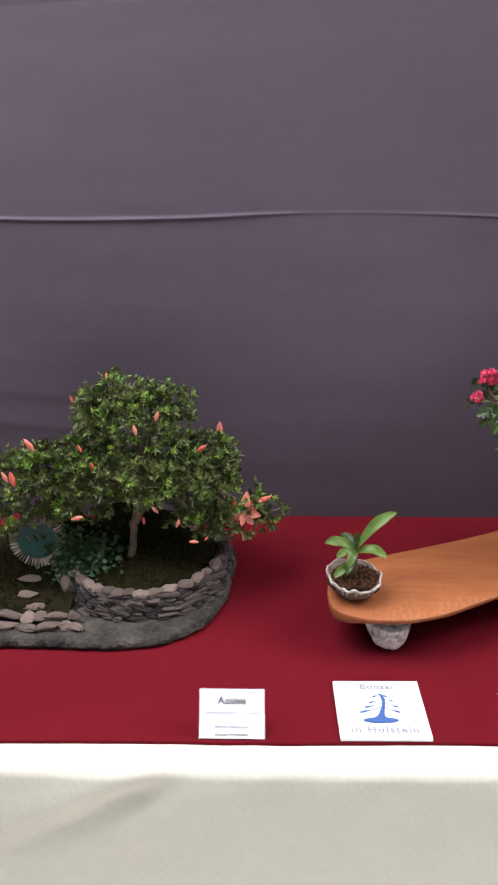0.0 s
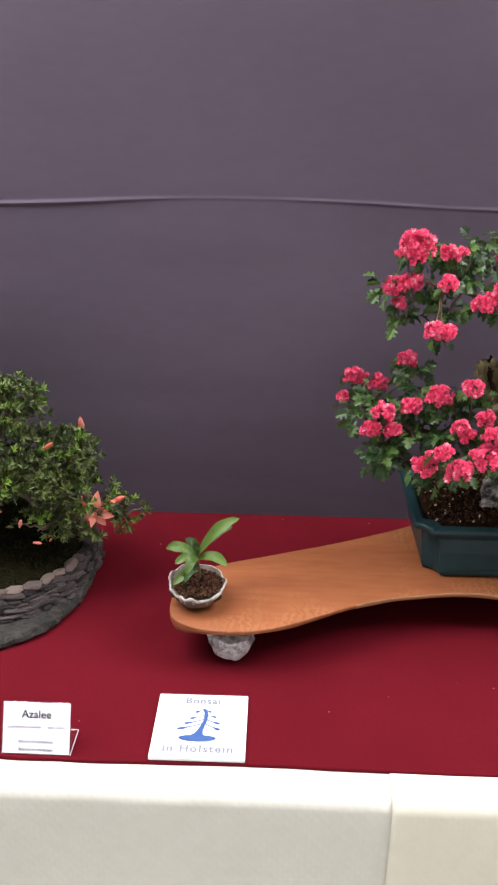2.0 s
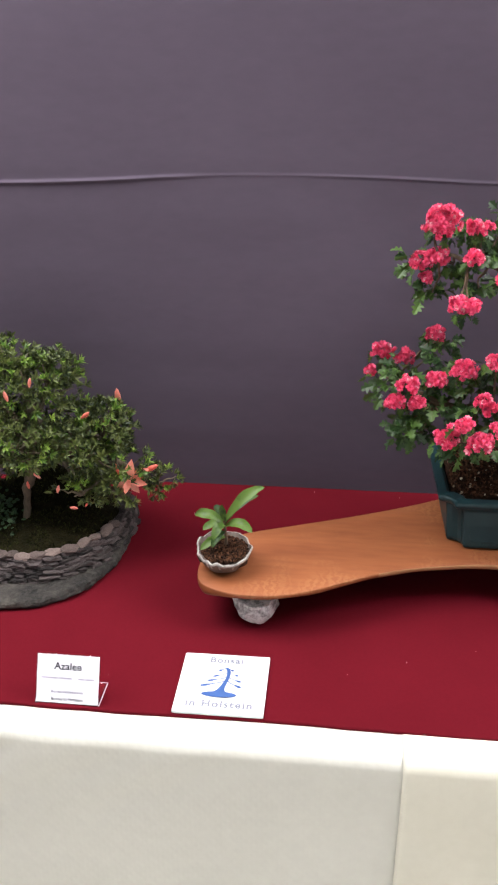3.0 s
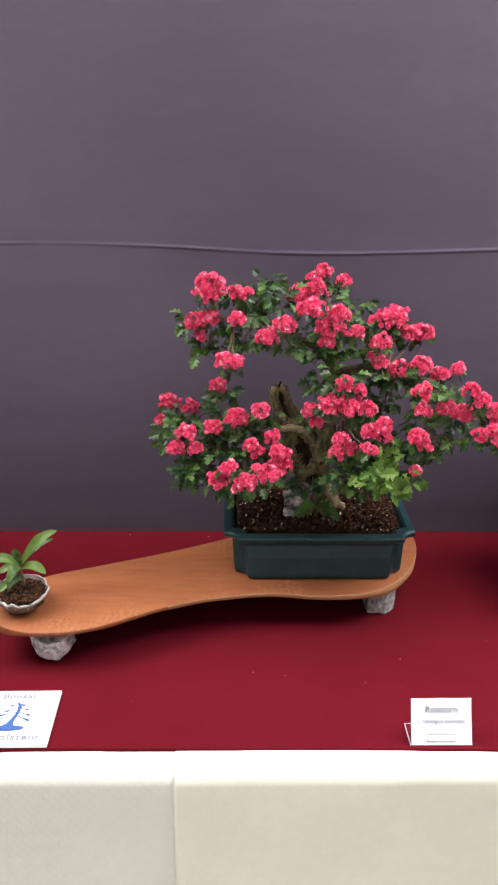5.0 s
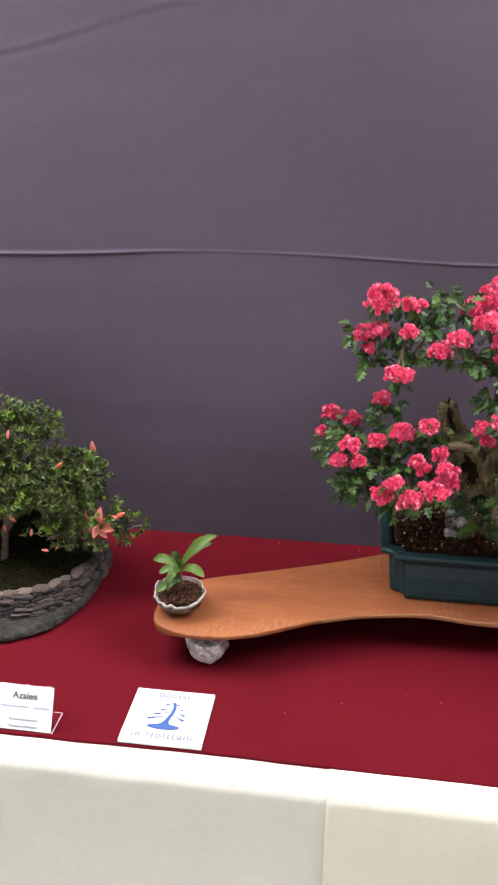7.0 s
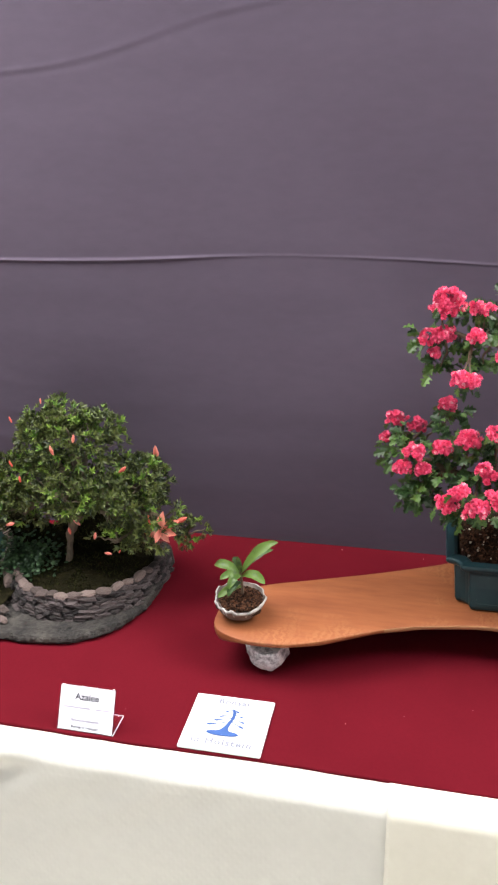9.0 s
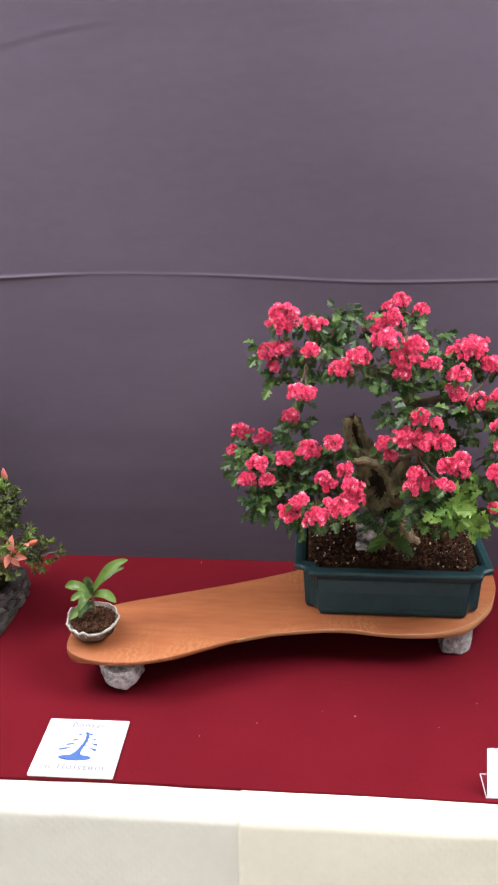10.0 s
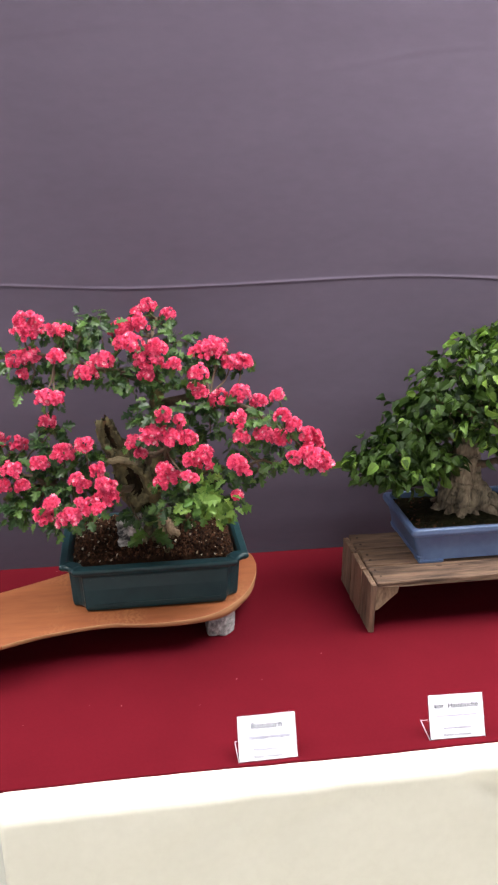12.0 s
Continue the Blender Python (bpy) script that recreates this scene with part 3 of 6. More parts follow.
# ---- hawthorn bonsai and its board ----
BOARD_TOP = 0.838
BOARD_LINE = [(0.222, 0.290), (0.234, 0.236), (0.290, 0.209), (0.365, 0.209), (0.429, 0.229), (0.493, 0.263), (0.584, 0.307), (0.689, 0.333),
              (0.765, 0.342), (0.850, 0.331), (0.945, 0.340), (1.008, 0.371), (1.064, 0.438), (1.097, 0.530), (1.090, 0.610), (1.020, 0.672),
              (0.900, 0.690), (0.780, 0.640), (0.663, 0.568), (0.533, 0.505), (0.398, 0.450), (0.290, 0.405), (0.236, 0.352)]


def build_board():
    stand = empty("display_board", 0.66, 0.42, CLOTH, "long oiled orange-brown live-edge wooden board raised on stones", "display stand")
    line = closed_spline(BOARD_LINE, 150)
    tang = np.roll(line, -1, 0) - np.roll(line, 1, 0)
    inward = np.stack([-tang[:, 1], tang[:, 0]], 1)
    inward /= np.linalg.norm(inward, axis=1)[:, None]
    rings = [(0.034, 0.818), (0.022, 0.8185), (0.012, 0.821), (0.004, 0.8265), (0.0, 0.832), (0.0, 0.8362), (0.0005, 0.8375), (0.0016, BOARD_TOP), (0.03, BOARD_TOP)]
    verts, faces = [], []
    n = len(line)
    for d, z in rings:
        for k in range(n):
            wob = 0.003 * noise.noise(Vector((line[k][0] * 14, line[k][1] * 14, z * 40))) if z < 0.83 else 0
            # the ends keep more of the slab's thickness
            ends = math.exp(-((line[k][0] - 0.215) / 0.045) ** 2) + math.exp(-((line[k][0] - 1.06) / 0.11) ** 2)
            p = line[k] + inward[k] * (d * (1 - 0.7 * ends) + wob if z < 0.835 else d)
            verts.append((p[0], p[1], z - (0.0 if z > 0.834 else ends * (0.006 if z > 0.83 else 0.0095))))
    for j in range(len(rings) - 1):
        for k in range(n):
            a, b = j * n + k, j * n + (k + 1) % n
            faces.append((a, b, b + n, a + n))
    faces.append(tuple(range((len(rings) - 1) * n, len(rings) * n)))
    faces.append(tuple(reversed(range(n))))
    # edge faces past x 0.55 take the lit edge colour
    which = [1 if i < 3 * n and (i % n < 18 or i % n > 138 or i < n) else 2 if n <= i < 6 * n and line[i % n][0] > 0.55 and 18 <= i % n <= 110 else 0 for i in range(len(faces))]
    ob = link_mesh("board", verts, faces, None, stand, "oiled orange-brown plank with a bark-dark lower edge", mats=[M["board"], M["bark_edge"], M["lit_board_edge"]], which=which)
    me = ob.data
    me.polygons.foreach_set("use_smooth", [i < (len(rings) - 1) * n for i in range(len(faces))])
    return stand


build_board()


def build_foot(seed, cx, cy, sx, sy, mat, square, label, lean):
    bm = rock_bm(sx, sy, 0.036, seed, 0.35, 4, square)
    for v in bm.verts:
        t = (v.co.z + 0.036) / 0.072
        v.co.x *= 1 + lean * (t - 0.6)
        v.co.y *= 1 + lean * 0.6 * (t - 0.6)
    zs = [v.co.z for v in bm.verts]
    lo, hi = min(zs), max(zs)
    wx, wy = max(abs(v.co.x) for v in bm.verts), max(abs(v.co.y) for v in bm.verts)
    for v in bm.verts:
        v.co.x *= sx / wx
        v.co.y *= sy / wy
    for v in bm.verts:
        v.co.z = CLOTH - 0.001 + (v.co.z - lo) / (hi - lo) * (0.8188 - CLOTH + 0.001)
        v.co.x += cx
        v.co.y += cy
    ob = part("foot_stone", bm, mat)
    return tagged(ob, label, "stone", group="stones under the display board")


build_foot(5, 0.334, 0.256, 0.051, 0.046, M["granite_pale"], 0.82, "pale grey rough granite stone propping the board, tapering downward", 1.15)
build_foot(9, 1.000, 0.428, 0.033, 0.038, M["granite"], 0.60, "squarish grey granite cobble propping the board", 0.0)


def notched(xa, xb, ya, yb, inset, notch, per=5):
    """A rectangle with scooped corners."""
    xa, xb, ya, yb = xa + inset, xb - inset, ya + inset, yb - inset
    out = []
    for cx, cy, a0 in ((xa, ya, 90), (xb, ya, 180), (xb, yb, 270), (xa, yb, 0)):
        for k in range(per):
            a = radians(a0 - 90 * k / (per - 1))
            out.append((cx + notch * math.cos(a), cy + notch * math.sin(a)))
    return out


def rounded(xa, xb, ya, yb, inset, r, per=5):
    xa, xb, ya, yb = xa + inset, xb - inset, ya + inset, yb - inset
    out = []
    for cx, cy, a0 in ((xa + r, ya + r, 180), (xb - r, ya + r, 270), (xb - r, yb - r, 0), (xa + r, yb - r, 90)):
        for k in range(per):
            a = radians(a0 + 90 * k / (per - 1))
            out.append((cx + r * math.cos(a), cy + r * math.sin(a)))
    return out


def loft(loops):
    """Skin over loops of (outline, z); closed at both ends."""
    verts, faces = [], []
    n = len(loops[0][0])
    for line, z in loops:
        verts += [(x, y, z) for x, y in line]
    for j in range(len(loops) - 1):
        for k in range(n):
            a, b = j * n + k, j * n + (k + 1) % n
            faces.append((a, b, b + n, a + n))
    faces.append(tuple(reversed(range(n))))
    faces.append(tuple(range((len(loops) - 1) * n, len(loops) * n)))
    return verts, faces


def smooth_edges(ob, width, segments=2):
    be = ob.modifiers.new("worn_edges", "BEVEL")
    be.width, be.segments, be.limit_method, be.angle_limit = width, segments, "ANGLE", radians(35)
    return ob


def soil_patch(xa, xb, ya, yb, z, hill, mat, parent, name="soil", n=46, seed=0):
    verts, faces = [], []
    for j in range(n):
        for i in range(n):
            u, v = i / (n - 1), j / (n - 1)
            x, y = xa + (xb - xa) * u, ya + (yb - ya) * v
            h = hill * (math.sin(math.pi * u) * math.sin(math.pi * v)) ** 0.7
            h += 0.004 * noise.noise(Vector((x * 40, y * 40, seed))) + 0.0022 * noise.noise(Vector((x * 120, y * 120, seed)))
            verts.append((x, y, z + h))
    for j in range(n - 1):
        for i in range(n - 1):
            a = j * n + i
            faces.append((a, a + 1, a + n + 1, a + n))
    return link_mesh(name, verts, faces, mat, parent)


CHIP = ([(-1, -0.6, -0.4), (1, -0.5, -0.3), (0.7, 0.8, -0.4), (-0.8, 0.6, -0.2), (-0.5, -0.3, 0.6), (0.5, -0.2, 0.5), (0.3, 0.5, 0.6)],
        [(0, 1, 5, 4), (1, 2, 6, 5), (2, 3, 6), (3, 0, 4), (3, 4, 6), (4, 5, 6), (0, 3, 2, 1)])


def chips(xa, xb, ya, yb, height, count, lo, hi, rnd):
    out = []
    for _ in range(count):
        x, y = rnd.uniform(xa, xb), rnd.uniform(ya, yb)
        s = rnd.uniform(lo, hi)
        out.append(Matrix.Translation((x, y, height(x, y) + 0.3 * s)) @ Euler([rnd.uniform(0, 6.3) for _ in range(3)]).to_matrix().to_4x4() @ Matrix.Scale(s, 4))
    return scatter(CHIP, out)


PX0, PX1, PY0, PY1, RIM = 0.661, 1.060, 0.378, 0.656, 0.945


def haw_soil(x, y):
    u, v = (x - PX0) / (PX1 - PX0), (y - PY0) / (PY1 - PY0)
    return RIM - 0.014 + 0.042 * (math.sin(math.pi * u) * math.sin(math.pi * v)) ** 0.7


def build_hawthorn_pot():
    pot = empty("hawthorn_pot", (PX0 + PX1) / 2, (PY0 + PY1) / 2, BOARD_TOP, "dark teal glazed rectangular bonsai pot with scooped corners, filled with soil", "pot")
    prof = [(0.028, 0.8425), (0.023, 0.841), (0.020, 0.850), (0.019, 0.890), (0.018, 0.918), (0.014, 0.925), (0.004, 0.930), (0.0, 0.935), (0.0, 0.942), (0.004, RIM), (0.017, RIM), (0.022, 0.941), (0.026, 0.925), (0.030, 0.905)]
    # the ends slope in more than the long faces
    slope = {0.8425: (0.003, -0.010), 0.841: (0.003, -0.010), 0.850: (0.003, -0.009), 0.890: (0.0015, -0.005)}
    v, f = loft([(notched(PX0 + slope.get(z, (0, 0))[0], PX1 - slope.get(z, (0, 0))[0], PY0 + slope.get(z, (0, 0))[1], PY1 - slope.get(z, (0, 0))[1], d, 0.028), z) for d, z in prof])
    smooth_edges(link_mesh("body", v, f, M["teal"], pot), 0.0025)
    for xa, xb, y in ((0.735, 0.965, PY0 + 0.0212), (0.735, 0.965, PY1 - 0.0212)):
        # raised border of the panel on the long faces
        for sx, sz, x, z in ((0.292, 0.004, 0.8525, 0.912), (0.292, 0.004, 0.8525, 0.856), (0.004, 0.060, 0.7065, 0.884), (0.004, 0.060, 0.9985, 0.884)):
            lean = ((0.922 - z) * 0.03 - 0.155 * (0.918 - z)) * (1 if y < 0.5 else -1)
            part("panel_border", moved(box_bm(sx - (0.02 if sx > 0.1 else 0), 0.007, sz, 0.0015), pose(0.861 + (x - 0.8525) * 0.935, y + lean, z, -7 if y < 0.5 else 7)), M["teal"], pot)
    for x in (0.745, 0.96):
        for y in (0.465, 0.570):
            part("foot", moved(box_bm(0.06, 0.05, 0.0042, 0.001), pose(x, y, BOARD_TOP + 0.0022)), M["teal"], pot)
    soil_patch(PX0 + 0.027, PX1 - 0.027, PY0 + 0.027, PY1 - 0.027, RIM - 0.014, 0.042, M["soil"], pot)
    rnd = random.Random(4)
    v, f = chips(PX0 + 0.03, PX1 - 0.03, PY0 + 0.03, PY1 - 0.03, haw_soil, 3200, 0.0018, 0.0042, rnd)
    tagged(link_mesh("topsoil", v, f, M["granules"], pot, "brown bark and clay granules"), kind="stuff")
    v, f = chips(PX0 + 0.03, PX1 - 0.03, PY0 + 0.03, PY1 - 0.03, haw_soil, 150, 0.0014, 0.0036, rnd)
    tagged(link_mesh("pumice", v, f, M["pumice"], pot, "pale pumice grains"), kind="stuff")


build_hawthorn_pot()

# places and sizes of the flower heads, limb by limb: x, y, z, radius
HEADS_UPPER_LEFT = [(0.634, 0.488, 1.423, 0.027), (0.632, 0.493, 1.439, 0.034), (0.686, 0.472, 1.428, 0.017), (0.701, 0.472, 1.425, 0.015), (0.599, 0.502, 1.364, 0.023), (0.633, 0.502, 1.372, 0.024), (0.614, 0.502, 1.334, 0.011),
                    (0.687, 0.453, 1.381, 0.018), (0.662, 0.408, 1.312, 0.019), (0.682, 0.408, 1.309, 0.019), (0.646, 0.566, 1.21, 0.023)]
HEADS_LOWER_LEFT = [(0.544, 0.527, 1.188, 0.021), (0.587, 0.527, 1.178, 0.021), (0.525, 0.527, 1.147, 0.011), (0.588, 0.399, 1.168, 0.023), (0.567, 0.399, 1.136, 0.018), (0.604, 0.399, 1.135, 0.017),
                    (0.638, 0.43, 1.169, 0.021), (0.686, 0.426, 1.189, 0.025), (0.734, 0.387, 1.217, 0.021), (0.714, 0.365, 1.155, 0.016), (0.725, 0.365, 1.145, 0.015), (0.753, 0.372, 1.171, 0.017),
                    (0.65, 0.321, 1.103, 0.022), (0.66, 0.321, 1.12, 0.012), (0.672, 0.285, 1.146, 0.015), (0.702, 0.285, 1.115, 0.024), (0.747, 0.285, 1.13, 0.021), (0.725, 0.285, 1.144, 0.011),
                    (0.769, 0.351, 1.146, 0.021), (0.759, 0.351, 1.12, 0.018), (0.781, 0.351, 1.118, 0.015)]
HEADS_TOP = [(0.742, 0.423, 1.354, 0.022), (0.774, 0.423, 1.377, 0.024), (0.809, 0.554, 1.408, 0.028), (0.847, 0.554, 1.421, 0.025), (0.862, 0.427, 1.374, 0.029), (0.825, 0.427, 1.408, 0.027),
             (0.879, 0.427, 1.399, 0.022), (0.857, 0.427, 1.345, 0.016), (0.869, 0.648, 1.439, 0.021), (0.914, 0.648, 1.418, 0.019), (0.847, 0.648, 1.427, 0.012), (0.91, 0.416, 1.368, 0.016)]
HEADS_RIGHT = [(0.978, 0.504, 1.37, 0.029), (1.003, 0.504, 1.379, 0.027), (1.018, 0.504, 1.361, 0.017), (1.034, 0.497, 1.343, 0.022), (1.059, 0.497, 1.346, 0.021), (0.959, 0.418, 1.348, 0.022),
               (1.003, 0.437, 1.287, 0.024), (1.043, 0.437, 1.296, 0.027), (1.081, 0.437, 1.278, 0.018), (0.963, 0.437, 1.302, 0.018), (0.951, 0.437, 1.313, 0.013), (1.025, 0.329, 1.279, 0.019),
               (1.126, 0.47, 1.277, 0.016)]
HEADS_RIGHT_TIP = [(1.077, 0.345, 1.239, 0.022), (1.11, 0.345, 1.23, 0.023), (1.034, 0.345, 1.236, 0.016), (1.16, 0.307, 1.249, 0.022), (1.173, 0.307, 1.228, 0.021), (1.166, 0.275, 1.212, 0.027),
                   (1.183, 0.275, 1.2, 0.018), (1.151, 0.275, 1.224, 0.017), (1.128, 0.295, 1.208, 0.017), (1.107, 0.307, 1.289, 0.016), (1.127, 0.307, 1.269, 0.017)]
HEADS_FRONT = [(0.859, 0.361, 1.242, 0.023), (0.894, 0.361, 1.236, 0.03), (0.931, 0.361, 1.233, 0.021), (0.882, 0.361, 1.282, 0.017), (0.914, 0.361, 1.27, 0.013), (0.883, 0.347, 1.177, 0.018),
               (0.878, 0.347, 1.151, 0.019), (0.903, 0.347, 1.159, 0.015), (0.934, 0.339, 1.196, 0.017), (0.961, 0.339, 1.208, 0.019), (0.964, 0.339, 1.185, 0.015), (1.018, 0.31, 1.197, 0.019),
               (1.034, 0.31, 1.178, 0.015), (0.825, 0.384, 1.221, 0.017), (0.84, 0.384, 1.197, 0.012), (0.923, 0.3, 1.179, 0.012), (0.935, 0.3, 1.173, 0.01), (1.02, 0.31, 1.13, 0.009)]
# leaf sprays between the flower heads: x, y, z
LEAVES_LEFT = [(0.714, 0.536, 1.411), (0.744, 0.516, 1.429), (0.729, 0.466, 1.376), (0.704, 0.486, 1.321), (0.599, 0.516, 1.356), (0.664, 0.516, 1.346), (0.624, 0.496, 1.306), (0.654, 0.546, 1.191),
               (0.599, 0.406, 1.101), (0.613, 0.427, 1.056), (0.579, 0.436, 1.171), (0.664, 0.436, 1.151), (0.694, 0.386, 1.121), (0.683, 0.354, 1.062), (0.654, 0.466, 1.181), (0.724, 0.346, 1.081),
               (0.559, 0.436, 1.141), (0.589, 0.399, 1.075), (0.744, 0.416, 1.181), (0.644, 0.396, 1.121), (0.714, 0.416, 1.151), (0.714, 0.516, 1.391)]
LEAVES_RIGHT = [(0.793, 0.413, 1.333), (0.832, 0.416, 1.316), (0.875, 0.45, 1.32), (0.856, 0.425, 1.257), (0.895, 0.62, 1.405), (0.93, 0.55, 1.38), (0.895, 0.5, 1.345), (0.935, 0.47, 1.305),
                (0.96, 0.47, 1.245), (0.985, 0.45, 1.205), (0.94, 0.42, 1.185), (1.05, 0.42, 1.245), (1.08, 0.36, 1.255), (1.04, 0.4, 1.175), (1.07, 0.38, 1.145), (0.94, 0.36, 1.125),
                (0.885, 0.38, 1.075), (0.92, 0.4, 1.155), (0.98, 0.5, 1.335)]
LEAVES_MORE = [(0.831, 0.413, 1.038), (0.89, 0.46, 1.365), (0.812, 0.45, 1.355), (1.11, 0.33, 1.175), (1.09, 0.4, 1.215), (0.99, 0.42, 1.265), (0.97, 0.38, 1.095), (0.91, 0.36, 1.105),
               (0.774, 0.496, 1.406), (0.95, 0.5, 1.345), (1.01, 0.37, 1.135), (0.885, 0.36, 1.285), (0.87, 0.4, 1.25), (0.925, 0.36, 1.06), (0.97, 0.33, 1.1), (0.62, 0.45, 1.11), (0.6, 0.44, 1.08), (0.7, 0.36, 1.08)]


def floret_shape(rnd):
    """A small double flower: three whorls of cupped petals."""
    verts, faces = [], []
    for whorl, (n, r, tilt) in enumerate(((5, 1.0, 0.05), (6, 0.98, 0.55), (5, 0.85, 1.0), (3, 0.6, 1.4))):
        for k in range(n):
            a = 2 * math.pi * k / n + whorl * 0.5 + rnd.uniform(-0.15, 0.15)
            w = 0.56 * r
            d = Vector((math.cos(a), math.sin(a), 0))
            s = Vector((-d.y, d.x, 0))
            up = Vector((0, 0, 1))
            o = len(verts)
            out = d * math.cos(tilt) + up * math.sin(tilt)
            verts += [d * 0.08, d * 0.1 + out * 0.55 * r + s * w * 0.75, d * 0.1 + out * r + s * w * 0.35 + up * 0.1 * r,
                      d * 0.1 + out * r - s * w * 0.35 + up * 0.1 * r, d * 0.1 + out * 0.55 * r - s * w * 0.75]
            faces += [(o, o + 1, o + 2, o + 3, o + 4)]
    return [tuple(v) for v in verts], faces


def flower_head(rnd, radius):
    """A dome of florets, crowded and uneven."""
    count = max(7, int(7 + 82000 * radius * radius))
    poses = []
    for k in range(count):
        zz = 1 - 1.55 * (k + 0.5) / count
        if rnd.random() < 0.20:
            continue
        a = 2.399963 * k + rnd.uniform(-0.3, 0.3)
        q = math.sqrt(max(0.0, 1 - zz * zz))
        d = Vector((q * math.cos(a), q * math.sin(a) * 0.9, zz * 0.85))
        p = d * radius * rnd.uniform(0.70, 1.10) * (1 + 0.55 * noise.noise(d * 2.6 + Vector((radius * 900, 0, 0))))
        n = (d + Vector((0, -0.35, 0.35))).normalized()
        s = rnd.uniform(0.0052, 0.0080)
        poses.append(Matrix.Translation(p) @ n.to_track_quat("Z", "Y").to_matrix().to_4x4() @ Matrix.Rotation(rnd.uniform(0, 6), 4, "Z") @ Matrix.Scale(s, 4))
    v, f = scatter(floret_shape(rnd), poses)
    count = len(poses)
    pale = set(rnd.sample(range(count), max(1, count // 4)))
    which = []
    for k in range(count):
        which += [1 if (k in pale and i >= 13) else 0 for i in range(19)]
    me = bpy.data.meshes.new("flower_head")
    me.from_pydata([tuple(x) for x in v], [], f)
    me.materials.append(M["petal"])
    me.materials.append(M["petal_tip"])
    me.polygons.foreach_set("material_index", which)
    me.update()
    return me


def gnarled(line, cavities=(), sides=40):
    """An old limb: a tube with long flutes, burrs and rotted-out cavities."""
    verts, faces = [], []
    pts = [Vector(p[:3]) for p in line]
    for i, p in enumerate(line):
        d = (pts[min(i + 1, len(pts) - 1)] - pts[max(i - 1, 0)]).normalized()
        front = (Vector((0, -1, 0)) - d * d.dot(Vector((0, -1, 0)))).normalized()
        side = d.cross(front)
        for s in range(sides):
            a = 2 * math.pi * s / sides
            out = front * math.cos(a) + side * math.sin(a)
            q = pts[i] + out * p[3]
            twist = a + 9 * q.z
            r = p[3] * (1 + 0.20 * noise.noise(Vector((2.2 * math.cos(twist), 2.2 * math.sin(twist), q.z * 9))) + 0.17 * noise.noise(Vector((6 * math.cos(twist), 6 * math.sin(twist), q.z * 16))) + 0.16 * noise.noise(q * 75) + 0.07 * noise.noise(q * 190))
            for z, reach, turn, deep in cavities:
                gap = (a - turn + math.pi) % (2 * math.pi) - math.pi
                e = (gap / 0.62) ** 2 + ((q.z - z + 0.006 * noise.noise(q * 60)) / reach) ** 2
                r *= 1 - deep * math.exp(-e ** 2) + 0.16 * math.exp(-((math.sqrt(e) - 1.3) / 0.22) ** 2)
            jag = 0.016 * noise.noise(Vector((3 * math.cos(a), 3 * math.sin(a), 8))) * max(0.0, 1 - (len(line) - 1 - i) / 4) if cavities else 0.0
            verts.append(pts[i] + out * r + d * jag)
    for i in range(len(line) - 1):
        for s in range(sides):
            a, b = i * sides + s, i * sides + (s + 1) % sides
            faces.append((a, b, b + sides, a + sides))
    faces.append(tuple(reversed(range(sides))))
    faces.append(tuple(range((len(line) - 1) * sides, len(line) * sides)))
    # faces inside a cavity take the dark colour, deepening its shade
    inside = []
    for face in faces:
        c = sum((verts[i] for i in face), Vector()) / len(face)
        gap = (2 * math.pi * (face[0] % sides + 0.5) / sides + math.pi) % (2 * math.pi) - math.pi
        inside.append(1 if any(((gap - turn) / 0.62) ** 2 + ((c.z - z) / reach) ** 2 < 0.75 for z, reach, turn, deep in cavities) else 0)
    return verts, faces, inside


